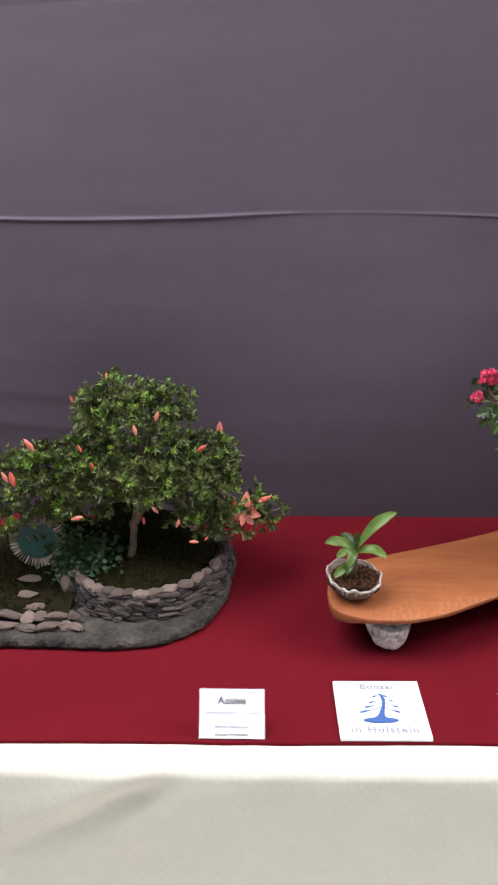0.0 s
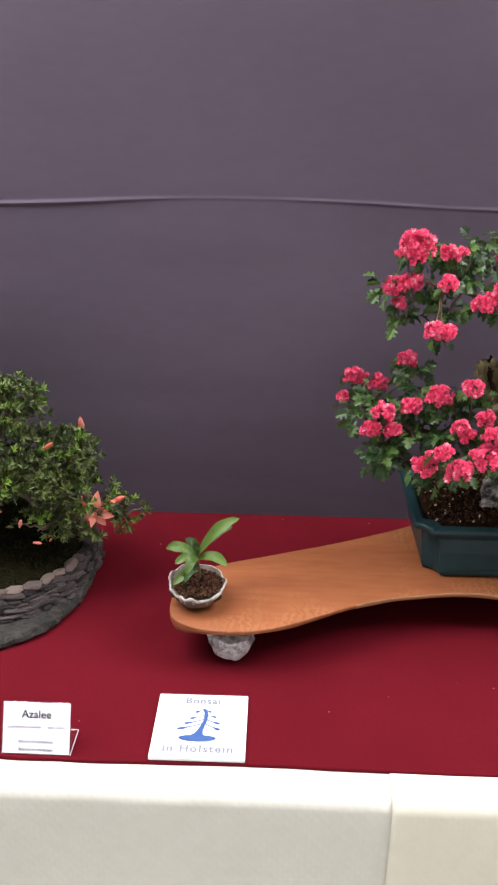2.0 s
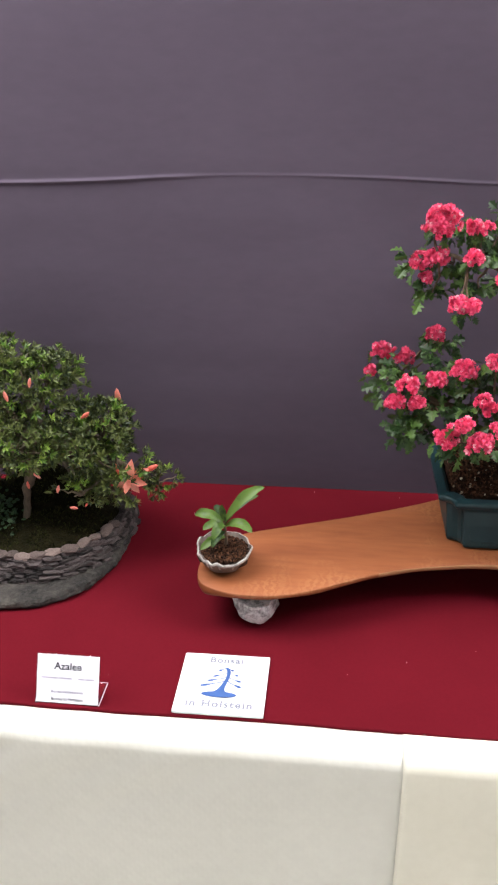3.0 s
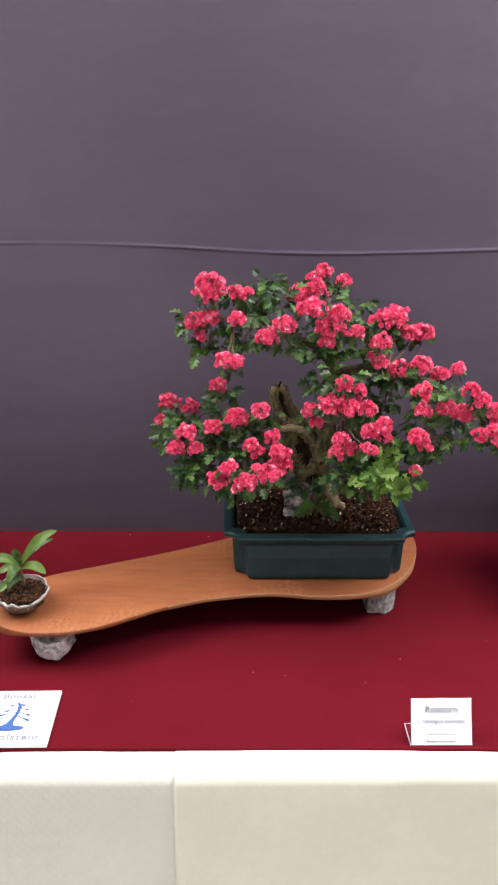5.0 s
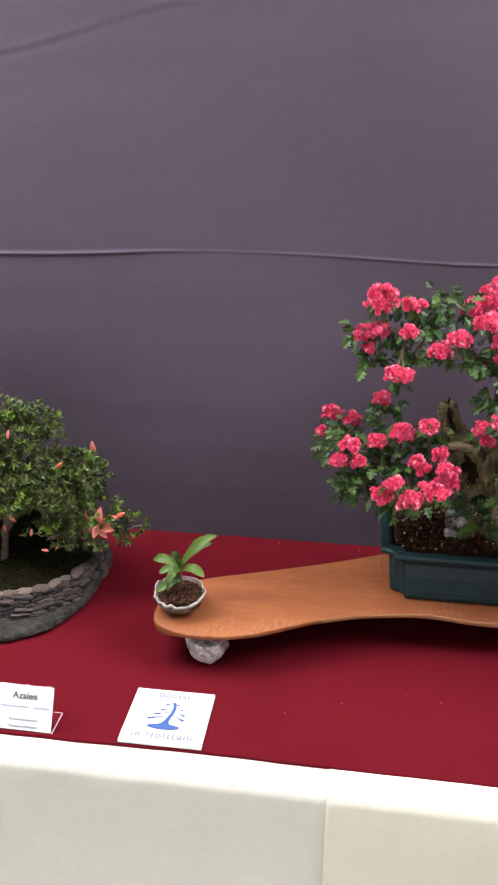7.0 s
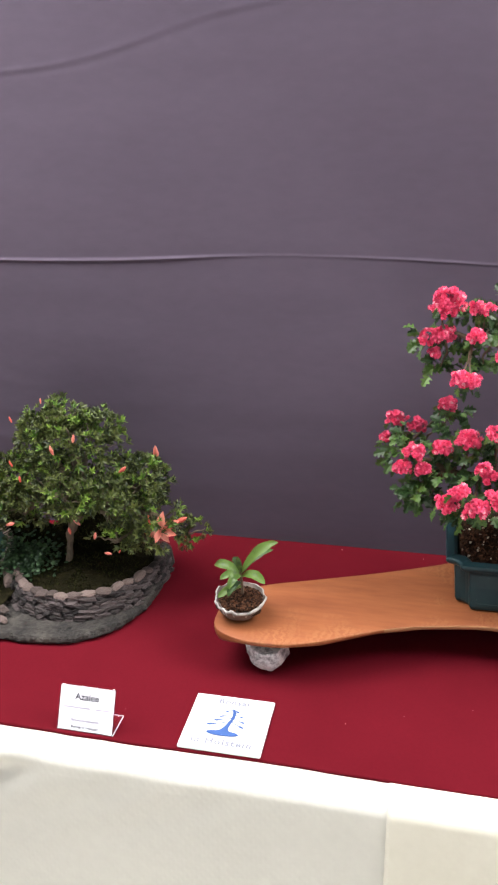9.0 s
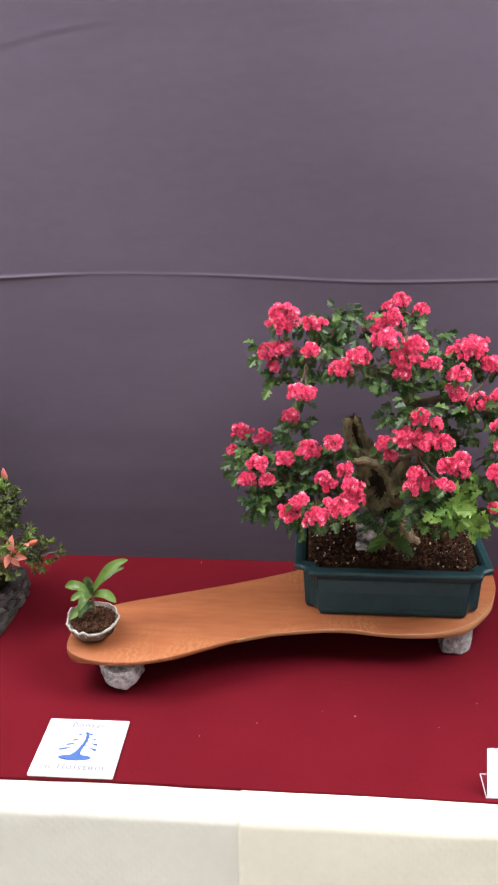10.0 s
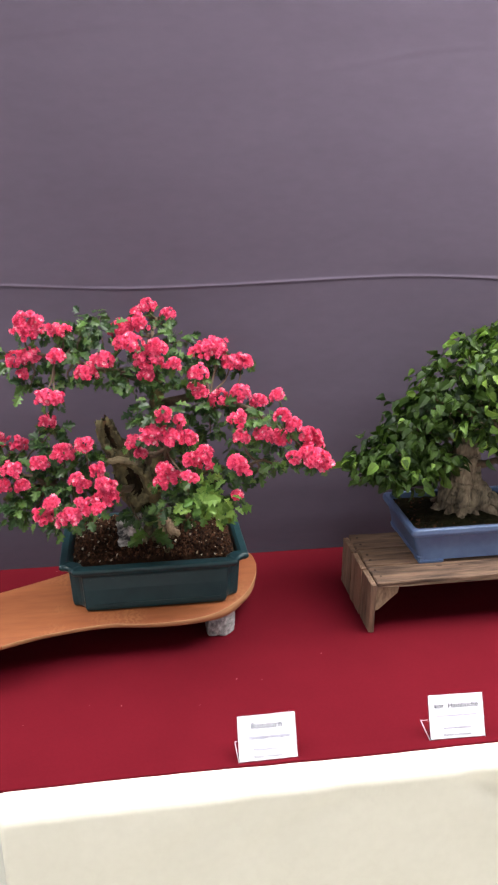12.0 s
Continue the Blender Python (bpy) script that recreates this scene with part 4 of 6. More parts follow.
def build_hawthorn():
    rnd = random.Random(11)
    tree = empty("hawthorn_bonsai", 0.86, 0.50, haw_soil(0.86, 0.5), "flowering hawthorn bonsai with carmine-pink double blossoms and a hollow gnarled trunk", "bonsai tree")
    trunk = [limb([(0.866, 0.49, 0.93, 0.040), (0.860, 0.487, 0.985, 0.029), (0.848, 0.485, 1.03, 0.031), (0.838, 0.483, 1.075, 0.042), (0.826, 0.48, 1.115, 0.044), (0.806, 0.475, 1.150, 0.030), (0.784, 0.468, 1.185, 0.023), (0.772, 0.466, 1.215, 0.020), (0.768, 0.466, 1.236, 0.017)], 64, 0.0012, rnd),
             limb([(0.850, 0.492, 1.07, 0.028), (0.866, 0.498, 1.12, 0.024), (0.874, 0.505, 1.20, 0.017), (0.880, 0.512, 1.29, 0.013), (0.870, 0.52, 1.39, 0.007)], 26, 0.002, rnd),
             limb([(0.832, 0.450, 1.146, 0.007), (0.800, 0.442, 1.160, 0.007), (0.776, 0.442, 1.156, 0.006), (0.764, 0.442, 1.144, 0.002)], 16, 0.002, rnd)]
    roots = []
    for a in (0.3, 1.5, 2.7, 3.9, 5.1, 5.9):
        roots.append(limb([(0.862 + 0.018 * math.cos(a), 0.488 + 0.018 * math.sin(a), 0.985, 0.020), (0.862 + 0.050 * math.cos(a), 0.488 + 0.045 * math.sin(a), 0.957, 0.012), (0.862 + 0.085 * math.cos(a), 0.488 + 0.07 * math.sin(a), 0.942, 0.005)], 12, 0.002, rnd))
    # cavities in the front of the trunk: height, reach, turn from the front, depth
    cavities = ((1.105, 0.036, -0.20, 0.85), (1.205, 0.032, 0.30, 0.80), (1.04, 0.018, 0.2, 0.5))
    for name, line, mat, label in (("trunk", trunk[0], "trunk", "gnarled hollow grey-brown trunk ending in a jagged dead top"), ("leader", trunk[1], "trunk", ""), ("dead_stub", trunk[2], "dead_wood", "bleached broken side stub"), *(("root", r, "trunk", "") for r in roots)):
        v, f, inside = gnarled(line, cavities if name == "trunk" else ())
        link_mesh(name, v, f, None, tree, label, smooth=True, mats=[M[mat], M["cavity_shade"]], which=inside)
    v, f, inside = gnarled(limb([(0.872, 0.48, 1.020, 0.011), (0.885, 0.472, 1.000, 0.012), (0.898, 0.466, 0.984, 0.010), (0.916, 0.462, 0.970, 0.005)], 20, 0.002, rnd))
    link_mesh("surface_root", v, f, M["pale_wood"], tree, "bare tan surface root", smooth=True)
    limbs = {
        "ul": [(0.872, 0.515, 1.30, 0.010), (0.79, 0.48, 1.335, 0.007), (0.70, 0.47, 1.365, 0.005), (0.63, 0.49, 1.375, 0.003)],
        "ll": [(0.83, 0.49, 1.09, 0.013), (0.74, 0.45, 1.10, 0.009), (0.66, 0.435, 1.115, 0.006), (0.57, 0.49, 1.14, 0.003)],
        "lf": [(0.82, 0.47, 1.09, 0.008), (0.75, 0.40, 1.09, 0.006), (0.68, 0.34, 1.085, 0.003)],
        "t": [(0.88, 0.515, 1.28, 0.009), (0.86, 0.50, 1.34, 0.007), (0.84, 0.48, 1.37, 0.004)],
        "tb": [(0.872, 0.52, 1.36, 0.006), (0.878, 0.59, 1.39, 0.004), (0.888, 0.64, 1.41, 0.003)],
        "r": [(0.876, 0.515, 1.25, 0.011), (0.96, 0.475, 1.28, 0.008), (1.04, 0.43, 1.275, 0.006), (1.10, 0.38, 1.245, 0.004), (1.15, 0.31, 1.215, 0.002)],
        "rl": [(0.855, 0.495, 1.09, 0.010), (0.93, 0.42, 1.13, 0.007), (1.01, 0.37, 1.155, 0.005), (1.08, 0.35, 1.18, 0.003)],
        "f": [(0.85, 0.49, 1.13, 0.009), (0.86, 0.43, 1.17, 0.006), (0.89, 0.38, 1.205, 0.004)],
    }
    lines = {k: limb(p, 16, 0.004, rnd) for k, p in limbs.items()}
    for k, p in lines.items():
        v, f = tube([p], 8, 0.25, 5)
        link_mesh("branch", v, f, M["twig"], tree, smooth=True)
    nodes = [Vector(q[:3]) for p in lines.values() for q in p]
    twigs, spots = [], []
    for heads in (HEADS_UPPER_LEFT, HEADS_LOWER_LEFT, HEADS_TOP, HEADS_RIGHT, HEADS_RIGHT_TIP, HEADS_FRONT):
        for x, y, z, r in heads:
            spots.append((Vector((x, y, z)), r))
    sprays = [Vector(p) for p in LEAVES_LEFT + LEAVES_RIGHT + LEAVES_MORE]
    for p in [s[0] for s in spots] + sprays:
        near = min(nodes, key=lambda q: (q - p).length)
        mid = near.lerp(p, 0.5) + Vector((rnd.uniform(-0.01, 0.01), 0.012, -0.008))
        twigs.append(limb([(*near, 0.0028), (*mid, 0.002), (*(p + Vector((0, 0.006, -0.006))), 0.0012)], 7, 0.0015, rnd))
    v, f = tube(twigs, 5)
    tagged(link_mesh("twigwork", v, f, M["twig"], tree, "thin brown twigs"), kind="stuff")
    for p, r in spots:
        piece("flower_head", flower_head(rnd, r * 0.77), tree, Matrix.Translation(p - Vector((0, 0, 0.004))))
    # leaves
    singles, rest = [], []
    for p, r in spots:
        for k in range(int(6 + 200 * r)):
            a = rnd.uniform(0, 6.283)
            d = Vector((math.cos(a), math.sin(a) * 0.8 + 0.35, rnd.uniform(-1.0, 0.0)))
            base = p + Vector((0, 0.016, -0.012)) + d * r * rnd.uniform(0.3, 0.9)
            m = aim(base, d + Vector((0, -0.1, -0.25)), Vector((rnd.uniform(-0.7, 0.7), -0.5 + rnd.uniform(-0.5, 0.5), 0.9)), rnd.uniform(0.013, 0.024), rnd.uniform(-0.9, 0.9))
            (singles if k < 2 else rest).append(m)
    for p in sprays:
        for k in range(29):
            a = rnd.uniform(0, 6.283)
            d = Vector((math.cos(a), math.sin(a) * 0.9 - 0.1, rnd.uniform(-0.8, 0.7)))
            base = p + Vector((0, 0.02, 0)) + d * rnd.uniform(0.004, 0.030)
            m = aim(base, d + Vector((0, -0.15, -0.2)), Vector((rnd.uniform(-0.8, 0.8), -0.5 + rnd.uniform(-0.6, 0.6), 0.9)), rnd.uniform(0.014, 0.028), rnd.uniform(-0.9, 0.9))
            (singles if k < 3 and d.y < 0.2 else rest).append(m)
    v, f = scatter(HAW_LEAF, rest)
    tagged(link_mesh("foliage", v, f, M["haw_leaf"], tree, "small lobed green leaves"), kind="stuff")
    leaf = bpy.data.meshes.new("leaf")
    leaf.from_pydata(*[HAW_LEAF[0], [], HAW_LEAF[1]])
    leaf.materials.append(M["haw_leaf"])
    young = leaf.copy()
    young.materials[0] = M["haw_leaf_young"]
    for m in singles[:230]:
        piece("leaf", leaf, tree, m)
    # the pale young shoot low on the front and the shoot on the soil
    for k in range(85):
        a = rnd.uniform(0, 6.283)
        p = Vector((0.976, 0.325, 1.112)) + Vector((rnd.gauss(0, 0.024), rnd.gauss(0, 0.016), rnd.gauss(0, 0.024)))
        piece("leaf", young, tree, aim(p, (math.cos(a), math.sin(a) * 0.4 - 0.3, rnd.uniform(-0.9, 0.2)), (rnd.uniform(-0.6, 0.6), -0.8, 0.6), rnd.uniform(0.018, 0.031), rnd.uniform(-0.9, 0.9)))
    for x, z, s, a in ((0.806, 0.975, 0.046, 2.7), (0.815, 0.985, 0.05, 2.0), (0.83, 0.975, 0.045, 0.4), (0.825, 0.985, 0.045, 1.2), (0.80, 0.975, 0.036, 3.2), (0.845, 0.968, 0.036, -0.3), (0.82, 1.01, 0.05, 1.6), (0.825, 1.03, 0.04, 1.5)):
        piece("leaf", leaf, tree, aim((x + 0.032, 0.418, z + 0.016), (math.cos(a), -0.5, math.sin(a) * 0.6 - 0.3), (0, -0.6, 0.9), s * 0.78))


build_hawthorn()
stone_bm = moved(rock_bm(0.034, 0.024, 0.050, 21, 1.1, 4), pose(0.809, 0.446, haw_soil(0.809, 0.446) + 0.036, 10, 12, 20))
tagged(part("landscape_stone", stone_bm, M["veined_stone"]), "small grey-white jagged stone on the soil beside the hawthorn trunk", "stone")

# ---- seedling in a shell ----


def wavy_leaf(start, bend, tip, wide, rnd):
    """A broad leaf along a bent midrib, folded along it, with a wavy margin."""
    o, b, t = Vector(start), Vector(start) + Vector(bend), Vector(start) + Vector(tip)
    verts, faces, n, phase = [], [], 13, rnd.uniform(0, 6)
    for i in range(n):
        u = i / (n - 1)
        p = o * (1 - u) ** 2 + b * 2 * u * (1 - u) + t * u * u
        d = ((b - o) * (1 - u) + (t - b) * u).normalized()
        side = d.cross(Vector((0, -0.6, 0.8))).normalized()
        up = side.cross(d)
        w = 0.85 * wide * (0.10 + 0.95 * math.sin(math.pi * min(1.0, u * 0.97 + 0.02)) ** 0.8 * (0.65 + 0.5 * u)) if u < 0.99 else 0.0004
        for k in (-1.0, -0.55, 0.0, 0.55, 1.0):
            lift = 0.38 * abs(k) * w + 0.16 * w * abs(k) * math.sin(u * 15 + phase + (1.3 if k > 0 else 0))
            verts.append(p + side * k * w + up * lift)
    for i in range(n - 1):
        for k in range(4):
            a = i * 5 + k
            faces.append((a, a + 1, a + 6, a + 5))
    return verts, faces


def build_shell_pot():
    cx, cy, n = 0.270, 0.292, 72
    bowl = empty("shell_pot", cx, cy, BOARD_TOP, "dark rough shell-like bowl with a chalky scalloped rim, full of soil", "pot")
    prof = [(0.010, 0.0), (0.023, 0.001), (0.035, 0.009), (0.044, 0.022), (0.0495, 0.034), (0.0515, 0.0395), (0.0480, 0.0410), (0.0450, 0.038), (0.040, 0.034)]
    verts, faces = [], []
    for j, (r, z) in enumerate(prof):
        for k in range(n):
            a = 2 * math.pi * k / n
            up = max(0.0, (z - 0.02) / 0.028)
            wave = 1 + up * (0.022 * math.sin(7 * a + 0.5) + 0.020 * abs(math.sin(9 * a)) + 0.10 * noise.noise(Vector((math.cos(a) * 4, math.sin(a) * 4, 7)))) + 0.05 * noise.noise(Vector((math.cos(a) * 2, math.sin(a) * 2, z * 40)))
            zz = z + up * (0.0022 * math.sin(7 * a) + 0.0075 * noise.noise(Vector((math.cos(a) * 4, math.sin(a) * 4, 3))) + 0.006 * math.cos(a - 2.2))
            verts.append((cx + r * wave * math.cos(a), cy + r * wave * math.sin(a) * 1.05, BOARD_TOP + zz))
    for j in range(len(prof) - 1):
        for k in range(n):
            a, b = j * n + k, j * n + (k + 1) % n
            faces.append((a, b, b + n, a + n))
    faces.append(tuple(reversed(range(n))))
    faces.append(tuple(range((len(prof) - 1) * n, len(prof) * n)))
    which = [1 if 3.5 * n <= i < 6 * n and (i >= 4 * n or noise.noise(Vector((i % n * 0.5, 0, 3))) > 0.1) else 0 for i in range(len(faces))]
    ob = link_mesh("bowl", verts, faces, None, bowl, smooth=True, mats=[M["shell"], M["shell_rim"]], which=which)
    ob.data.polygons.foreach_set("use_smooth", [i < len(faces) - 2 for i in range(len(faces))])
    rnd = random.Random(8)
    bm = moved(rock_bm(0.050, 0.052, 0.016, 3, 0.2, 4), pose(cx, cy, BOARD_TOP + 0.0265))
    part("soil", bm, M["soil"], bowl, smooth=True)
    pos = []
    for _ in range(1700):
        a, r = rnd.uniform(0, 6.283), 0.043 * math.sqrt(rnd.random())
        pos.append(Matrix.Translation((cx + r * math.cos(a), cy + r * math.sin(a), BOARD_TOP + 0.0425 - 3.4 * r * r + rnd.uniform(-0.002, 0.001))) @ Euler([rnd.uniform(0, 6.3) for _ in range(3)]).to_matrix().to_4x4() @ Matrix.Scale(rnd.uniform(0.0015, 0.0038), 4))
    v, f = scatter(CHIP, pos)
    tagged(link_mesh("topsoil", v, f, M["granules"], bowl), kind="stuff")

    plant = empty("seedling", cx + 0.002, cy + 0.006, BOARD_TOP + 0.042, "small green seedling with broad wavy lance-shaped leaves in the shell bowl", "plant")
    sx, sy = cx + 0.002, cy + 0.006
    v, f = tube([limb([(sx, sy, 0.874, 0.0034), (sx + 0.001, sy, 0.90, 0.0028), (sx - 0.002, sy, 0.925, 0.0024), (sx, sy, 0.942, 0.0016)], 10, 0.0006, rnd)], 8)
    link_mesh("stem", v, f, M["twig"], plant, "thin dark brown stem", smooth=True)
    # leaves: start height, bend and tip from the stem, half width
    for z0, bend, tip, wide in ((0.930, (0.030, 0.006, 0.058), (0.071, 0.014, 0.066), 0.0125), (0.926, (0.020, 0.016, 0.040), (0.058, 0.030, 0.044), 0.009), (0.920, (0.026, -0.010, 0.026), (0.052, -0.024, 0.004), 0.0115),
                                (0.930, (-0.004, -0.008, 0.022), (-0.003, -0.012, 0.042), 0.0075), (0.924, (-0.030, -0.002, 0.030), (-0.058, 0.012, 0.010), 0.0120), (0.922, (-0.022, -0.012, 0.016), (-0.038, -0.020, 0.000), 0.0095),
                                (0.922, (-0.010, -0.024, 0.018), (-0.017, -0.036, -0.010), 0.0105), (0.908, (-0.012, -0.020, 0.010), (-0.020, -0.034, -0.014), 0.0090), (0.898, (-0.022, -0.020, 0.008), (-0.042, -0.030, -0.012), 0.0100), (0.926, (-0.010, 0.018, 0.020), (-0.026, 0.036, 0.014), 0.009)):
        v, f = wavy_leaf((sx, sy, z0), bend, tip, wide, rnd)
        link_mesh("leaf", v, f, M["herb_leaf"], plant, smooth=True)


build_shell_pot()

# ---- azalea landscape ----
SLAB_TOP = 0.769


def build_slab():
    line = closed_spline([(-0.64, 0.42), (-0.58, 0.30), (-0.46, 0.236), (-0.30, 0.230), (-0.19, 0.225), (-0.105, 0.236), (-0.042, 0.268), (0.008, 0.328), (0.034, 0.42), (0.034, 0.52), (0.010, 0.62), (-0.08, 0.69), (-0.3, 0.70), (-0.55, 0.64)], 170)
    c = line.mean(0)
    verts, faces = [], []
    rings = [(0.97, CLOTH), (0.995, CLOTH + 0.006), (1.0, 0.759), (0.99, 0.765), (0.965, SLAB_TOP), (0.85, SLAB_TOP + 0.001)]
    n = len(line)
    for s, z in rings:
        for k in range(n):
            q = Vector((line[k][0] * 26, line[k][1] * 26, z * 50))
            p = c + (line[k] - c) * (s + 0.018 * noise.noise(q) + 0.016 * noise.noise(q * 2.7))
            rise = 0.034 * math.exp(-((line[k][0] - 0.018) / 0.03) ** 2) * max(0, min(1, (line[k][1] - 0.40) * 12)) if z > 0.762 else 0
            verts.append((p[0], p[1], z + rise + (0.003 * noise.noise(q * 1.5) if z > CLOTH else 0)))
    for j in range(len(rings) - 1):
        for k in range(n):
            a, b = j * n + k, j * n + (k + 1) % n
            faces.append((a, b, b + n, a + n))
    faces.append(tuple(reversed(range(n))))
    faces.append(tuple(range((len(rings) - 1) * n, len(rings) * n)))
    return tagged(link_mesh("rock_slab", verts, faces, M["slab"], smooth=False), "dark grey natural rock slab carrying the azalea landscape", "rock slab")


build_slab()
RC, RX, RY = (-0.146, 0.500), 0.158, 0.182


def ring_point(a, grow=0.0):
    return RC[0] + (RX + grow) * math.cos(a), RC[1] + (RY + grow) * math.sin(a)


def mound(x, y):
    """Height of the planted mound inside the stone ring and of the hill behind the round door."""
    d = math.sqrt(((x - RC[0]) / (RX - 0.012)) ** 2 + ((y - RC[1]) / (RY - 0.012)) ** 2)
    h = 0.808 + 0.030 * max(0.0, 1 - d * d) + 0.055 * math.exp(-((x + 0.205) / 0.085) ** 2 - ((y - 0.60) / 0.065) ** 2)
    hill = 0.125 * math.exp(-((x + 0.345) / 0.085) ** 2 - ((y - 0.53) / 0.085) ** 2)
    return max(h if d < 1 else 0.0, 0.786 + hill)


def build_moss():
    nx, ny = 90, 60
    verts, faces = [], []
    for j in range(ny):
        for i in range(nx):
            x, y = -0.60 + 0.625 * i / (nx - 1), 0.285 + 0.385 * j / (ny - 1)
            z = mound(x, y)
            z += 0.004 * noise.noise(Vector((x * 45, y * 45, 1))) + 0.002 * noise.noise(Vector((x * 150, y * 150, 1)))
            verts.append((x, y, z))
    for j in range(ny - 1):
        for i in range(nx - 1):
            a = j * nx + i
            x, y = verts[a][0], verts[a][1]
            inside = ((x - RC[0]) / RX) ** 2 + ((y - RC[1]) / RY) ** 2 < 1
            if inside or (x < -0.272 and ((x + 0.3) / 0.32) ** 2 + ((y - 0.47) / 0.20) ** 2 < 1):
                faces.append((a, a + 1, a + nx + 1, a + nx))
    tagged(link_mesh("moss_ground", verts, faces, M["moss"], smooth=True), "dark mossy soil filling the terraces of the landscape", "moss", kind="stuff")
    rnd = random.Random(31)
    pos = []
    while len(pos) < 5200:
        x, y = rnd.uniform(-0.58, 0.01), rnd.uniform(0.29, 0.62)
        inside = ((x - RC[0]) / (RX - 0.014)) ** 2 + ((y - RC[1]) / (RY - 0.014)) ** 2 < 1
        if not inside and not (x < -0.285):
            continue
        if noise.noise(Vector((x * 22, y * 22, 4))) < -0.15:
            continue
        pos.append(aim((x, y, mound(x, y) + 0.001), (rnd.gauss(0, 0.5), rnd.gauss(0, 0.5) - 0.1, 0.7), (0, -1, 0.3), rnd.uniform(0.004, 0.009)))
    v, f = scatter(SLIM_LEAF, pos)
    tagged(link_mesh("moss_tufts", v, f, M["moss_tuft"]), "short brownish-green moss tufts on the soil", "moss", kind="stuff")
    pos = []
    for _ in range(900):
        x, y = rnd.gauss(-0.270, 0.040), rnd.gauss(0.425, 0.026)
        if x > -0.15 or x < -0.32:
            continue
        z = max(mound(x, y), 0.80) + rnd.uniform(0.0, 0.045) * (1.0 if x < -0.2 else 0.6)
        a = rnd.uniform(0, 6.283)
        pos.append(aim((x, y, z), (math.cos(a), math.sin(a) - 0.3, rnd.uniform(-0.3, 0.5)), (0, -0.5, 0.9), rnd.uniform(0.007, 0.012), rnd.uniform(-0.5, 0.5)))
    for _ in range(170):
        x, z = rnd.gauss(-0.298, 0.016), rnd.uniform(0.815, 0.895)
        a = rnd.uniform(0, 6.283)
        pos.append(aim((x + (z - 0.85) * 0.2, rnd.gauss(0.408, 0.010), z), (math.cos(a), math.sin(a) - 0.3, rnd.uniform(-0.3, 0.5)), (0, -0.5, 0.9), rnd.uniform(0.007, 0.012), rnd.uniform(-0.5, 0.5)))
    v, f = scatter(ROUND_LEAF, pos)
    tagged(link_mesh("ground_cover", v, f, M["cover_leaf"]), "creeping small round green leaves beside the round door", "plant", kind="stuff")


M["moss_tuft"] = material("moss_tuft", (0.007, 0.009, 0.003), (0.034, 0.034, 0.010), scale=20, spec=0.1, rough=0.9, bump=0.0, island=0.8)
build_moss()


def flat_stone_meshes(name, mat, count, seed):
    out = []
    for k in range(count):
        bm = rock_bm(0.62, 0.62, 0.62, seed + k, 0.7, 2, 0.62 if name == "stone" else 0.0)
        me = bpy.data.meshes.new(name)
        bm.to_mesh(me)
        bm.free()
        me.materials.append(mat)
        out.append(me)
    return out


def build_stone_wall():
    rnd = random.Random(17)
    ring = empty("dry_stone_wall", RC[0], RC[1] - RY, SLAB_TOP, "curved dry wall of thin purple-grey slate pieces round the azalea", "stone wall")
    meshes = flat_stone_meshes("stone", M["slate"], 7, 100)
    courses = 8
    for c in range(courses):
        a = radians(176) + rnd.uniform(0, 0.1)
        while a < radians(372):
            length = rnd.uniform(0.020, 0.042)
            step = length / 0.175
            mid = a + step / 2
            x, y = ring_point(mid, 0.022 * (1 - c / courses) + rnd.uniform(-0.004, 0.004))
            tang = math.degrees(math.atan2(RY * math.cos(mid), -RX * math.sin(mid)))
            z = SLAB_TOP + 0.001 + c * 0.0056
            piece("stone", rnd.choice(meshes), ring, pose(x, y, z + rnd.uniform(-0.001, 0.001), rnd.uniform(-9, 9), rnd.uniform(-6, 6), tang + rnd.uniform(-8, 8)) @ Matrix.Diagonal((length * 1.25, rnd.uniform(0.022, 0.034), rnd.uniform(0.0085, 0.0125), 1)))
            a += step
    caps = flat_stone_meshes("cap_stone", M["capstone"], 5, 140)
    a = radians(170)
    while a < radians(345):
        length = rnd.uniform(0.020, 0.034)
        mid = a + length / 0.35
        x, y = ring_point(mid, 0.002 + rnd.uniform(-0.004, 0.005))
        tang = math.degrees(math.atan2(RY * math.cos(mid), -RX * math.sin(mid)))
        piece("cap_stone", rnd.choice(caps), ring, pose(x, y, SLAB_TOP + 0.0480, rnd.uniform(2, 26), rnd.uniform(-8, 8), tang + rnd.uniform(-15, 15)) @ Matrix.Diagonal((length * 1.2, rnd.uniform(0.020, 0.027), rnd.uniform(0.007, 0.011), 1)))
        a += length / 0.172 * 1.02
    # upright end stones beside the path
    for x, y, z, s in ((-0.312, 0.425, 0.812, 0.03), (-0.304, 0.40, 0.80, 0.03), (-0.290, 0.375, 0.797, 0.028)):
        piece("cap_stone", caps[0], ring, pose(x, y, z, 70, 10, 60) @ Matrix.Diagonal((s, s * 1.2, s * 0.45, 1)))


build_stone_wall()


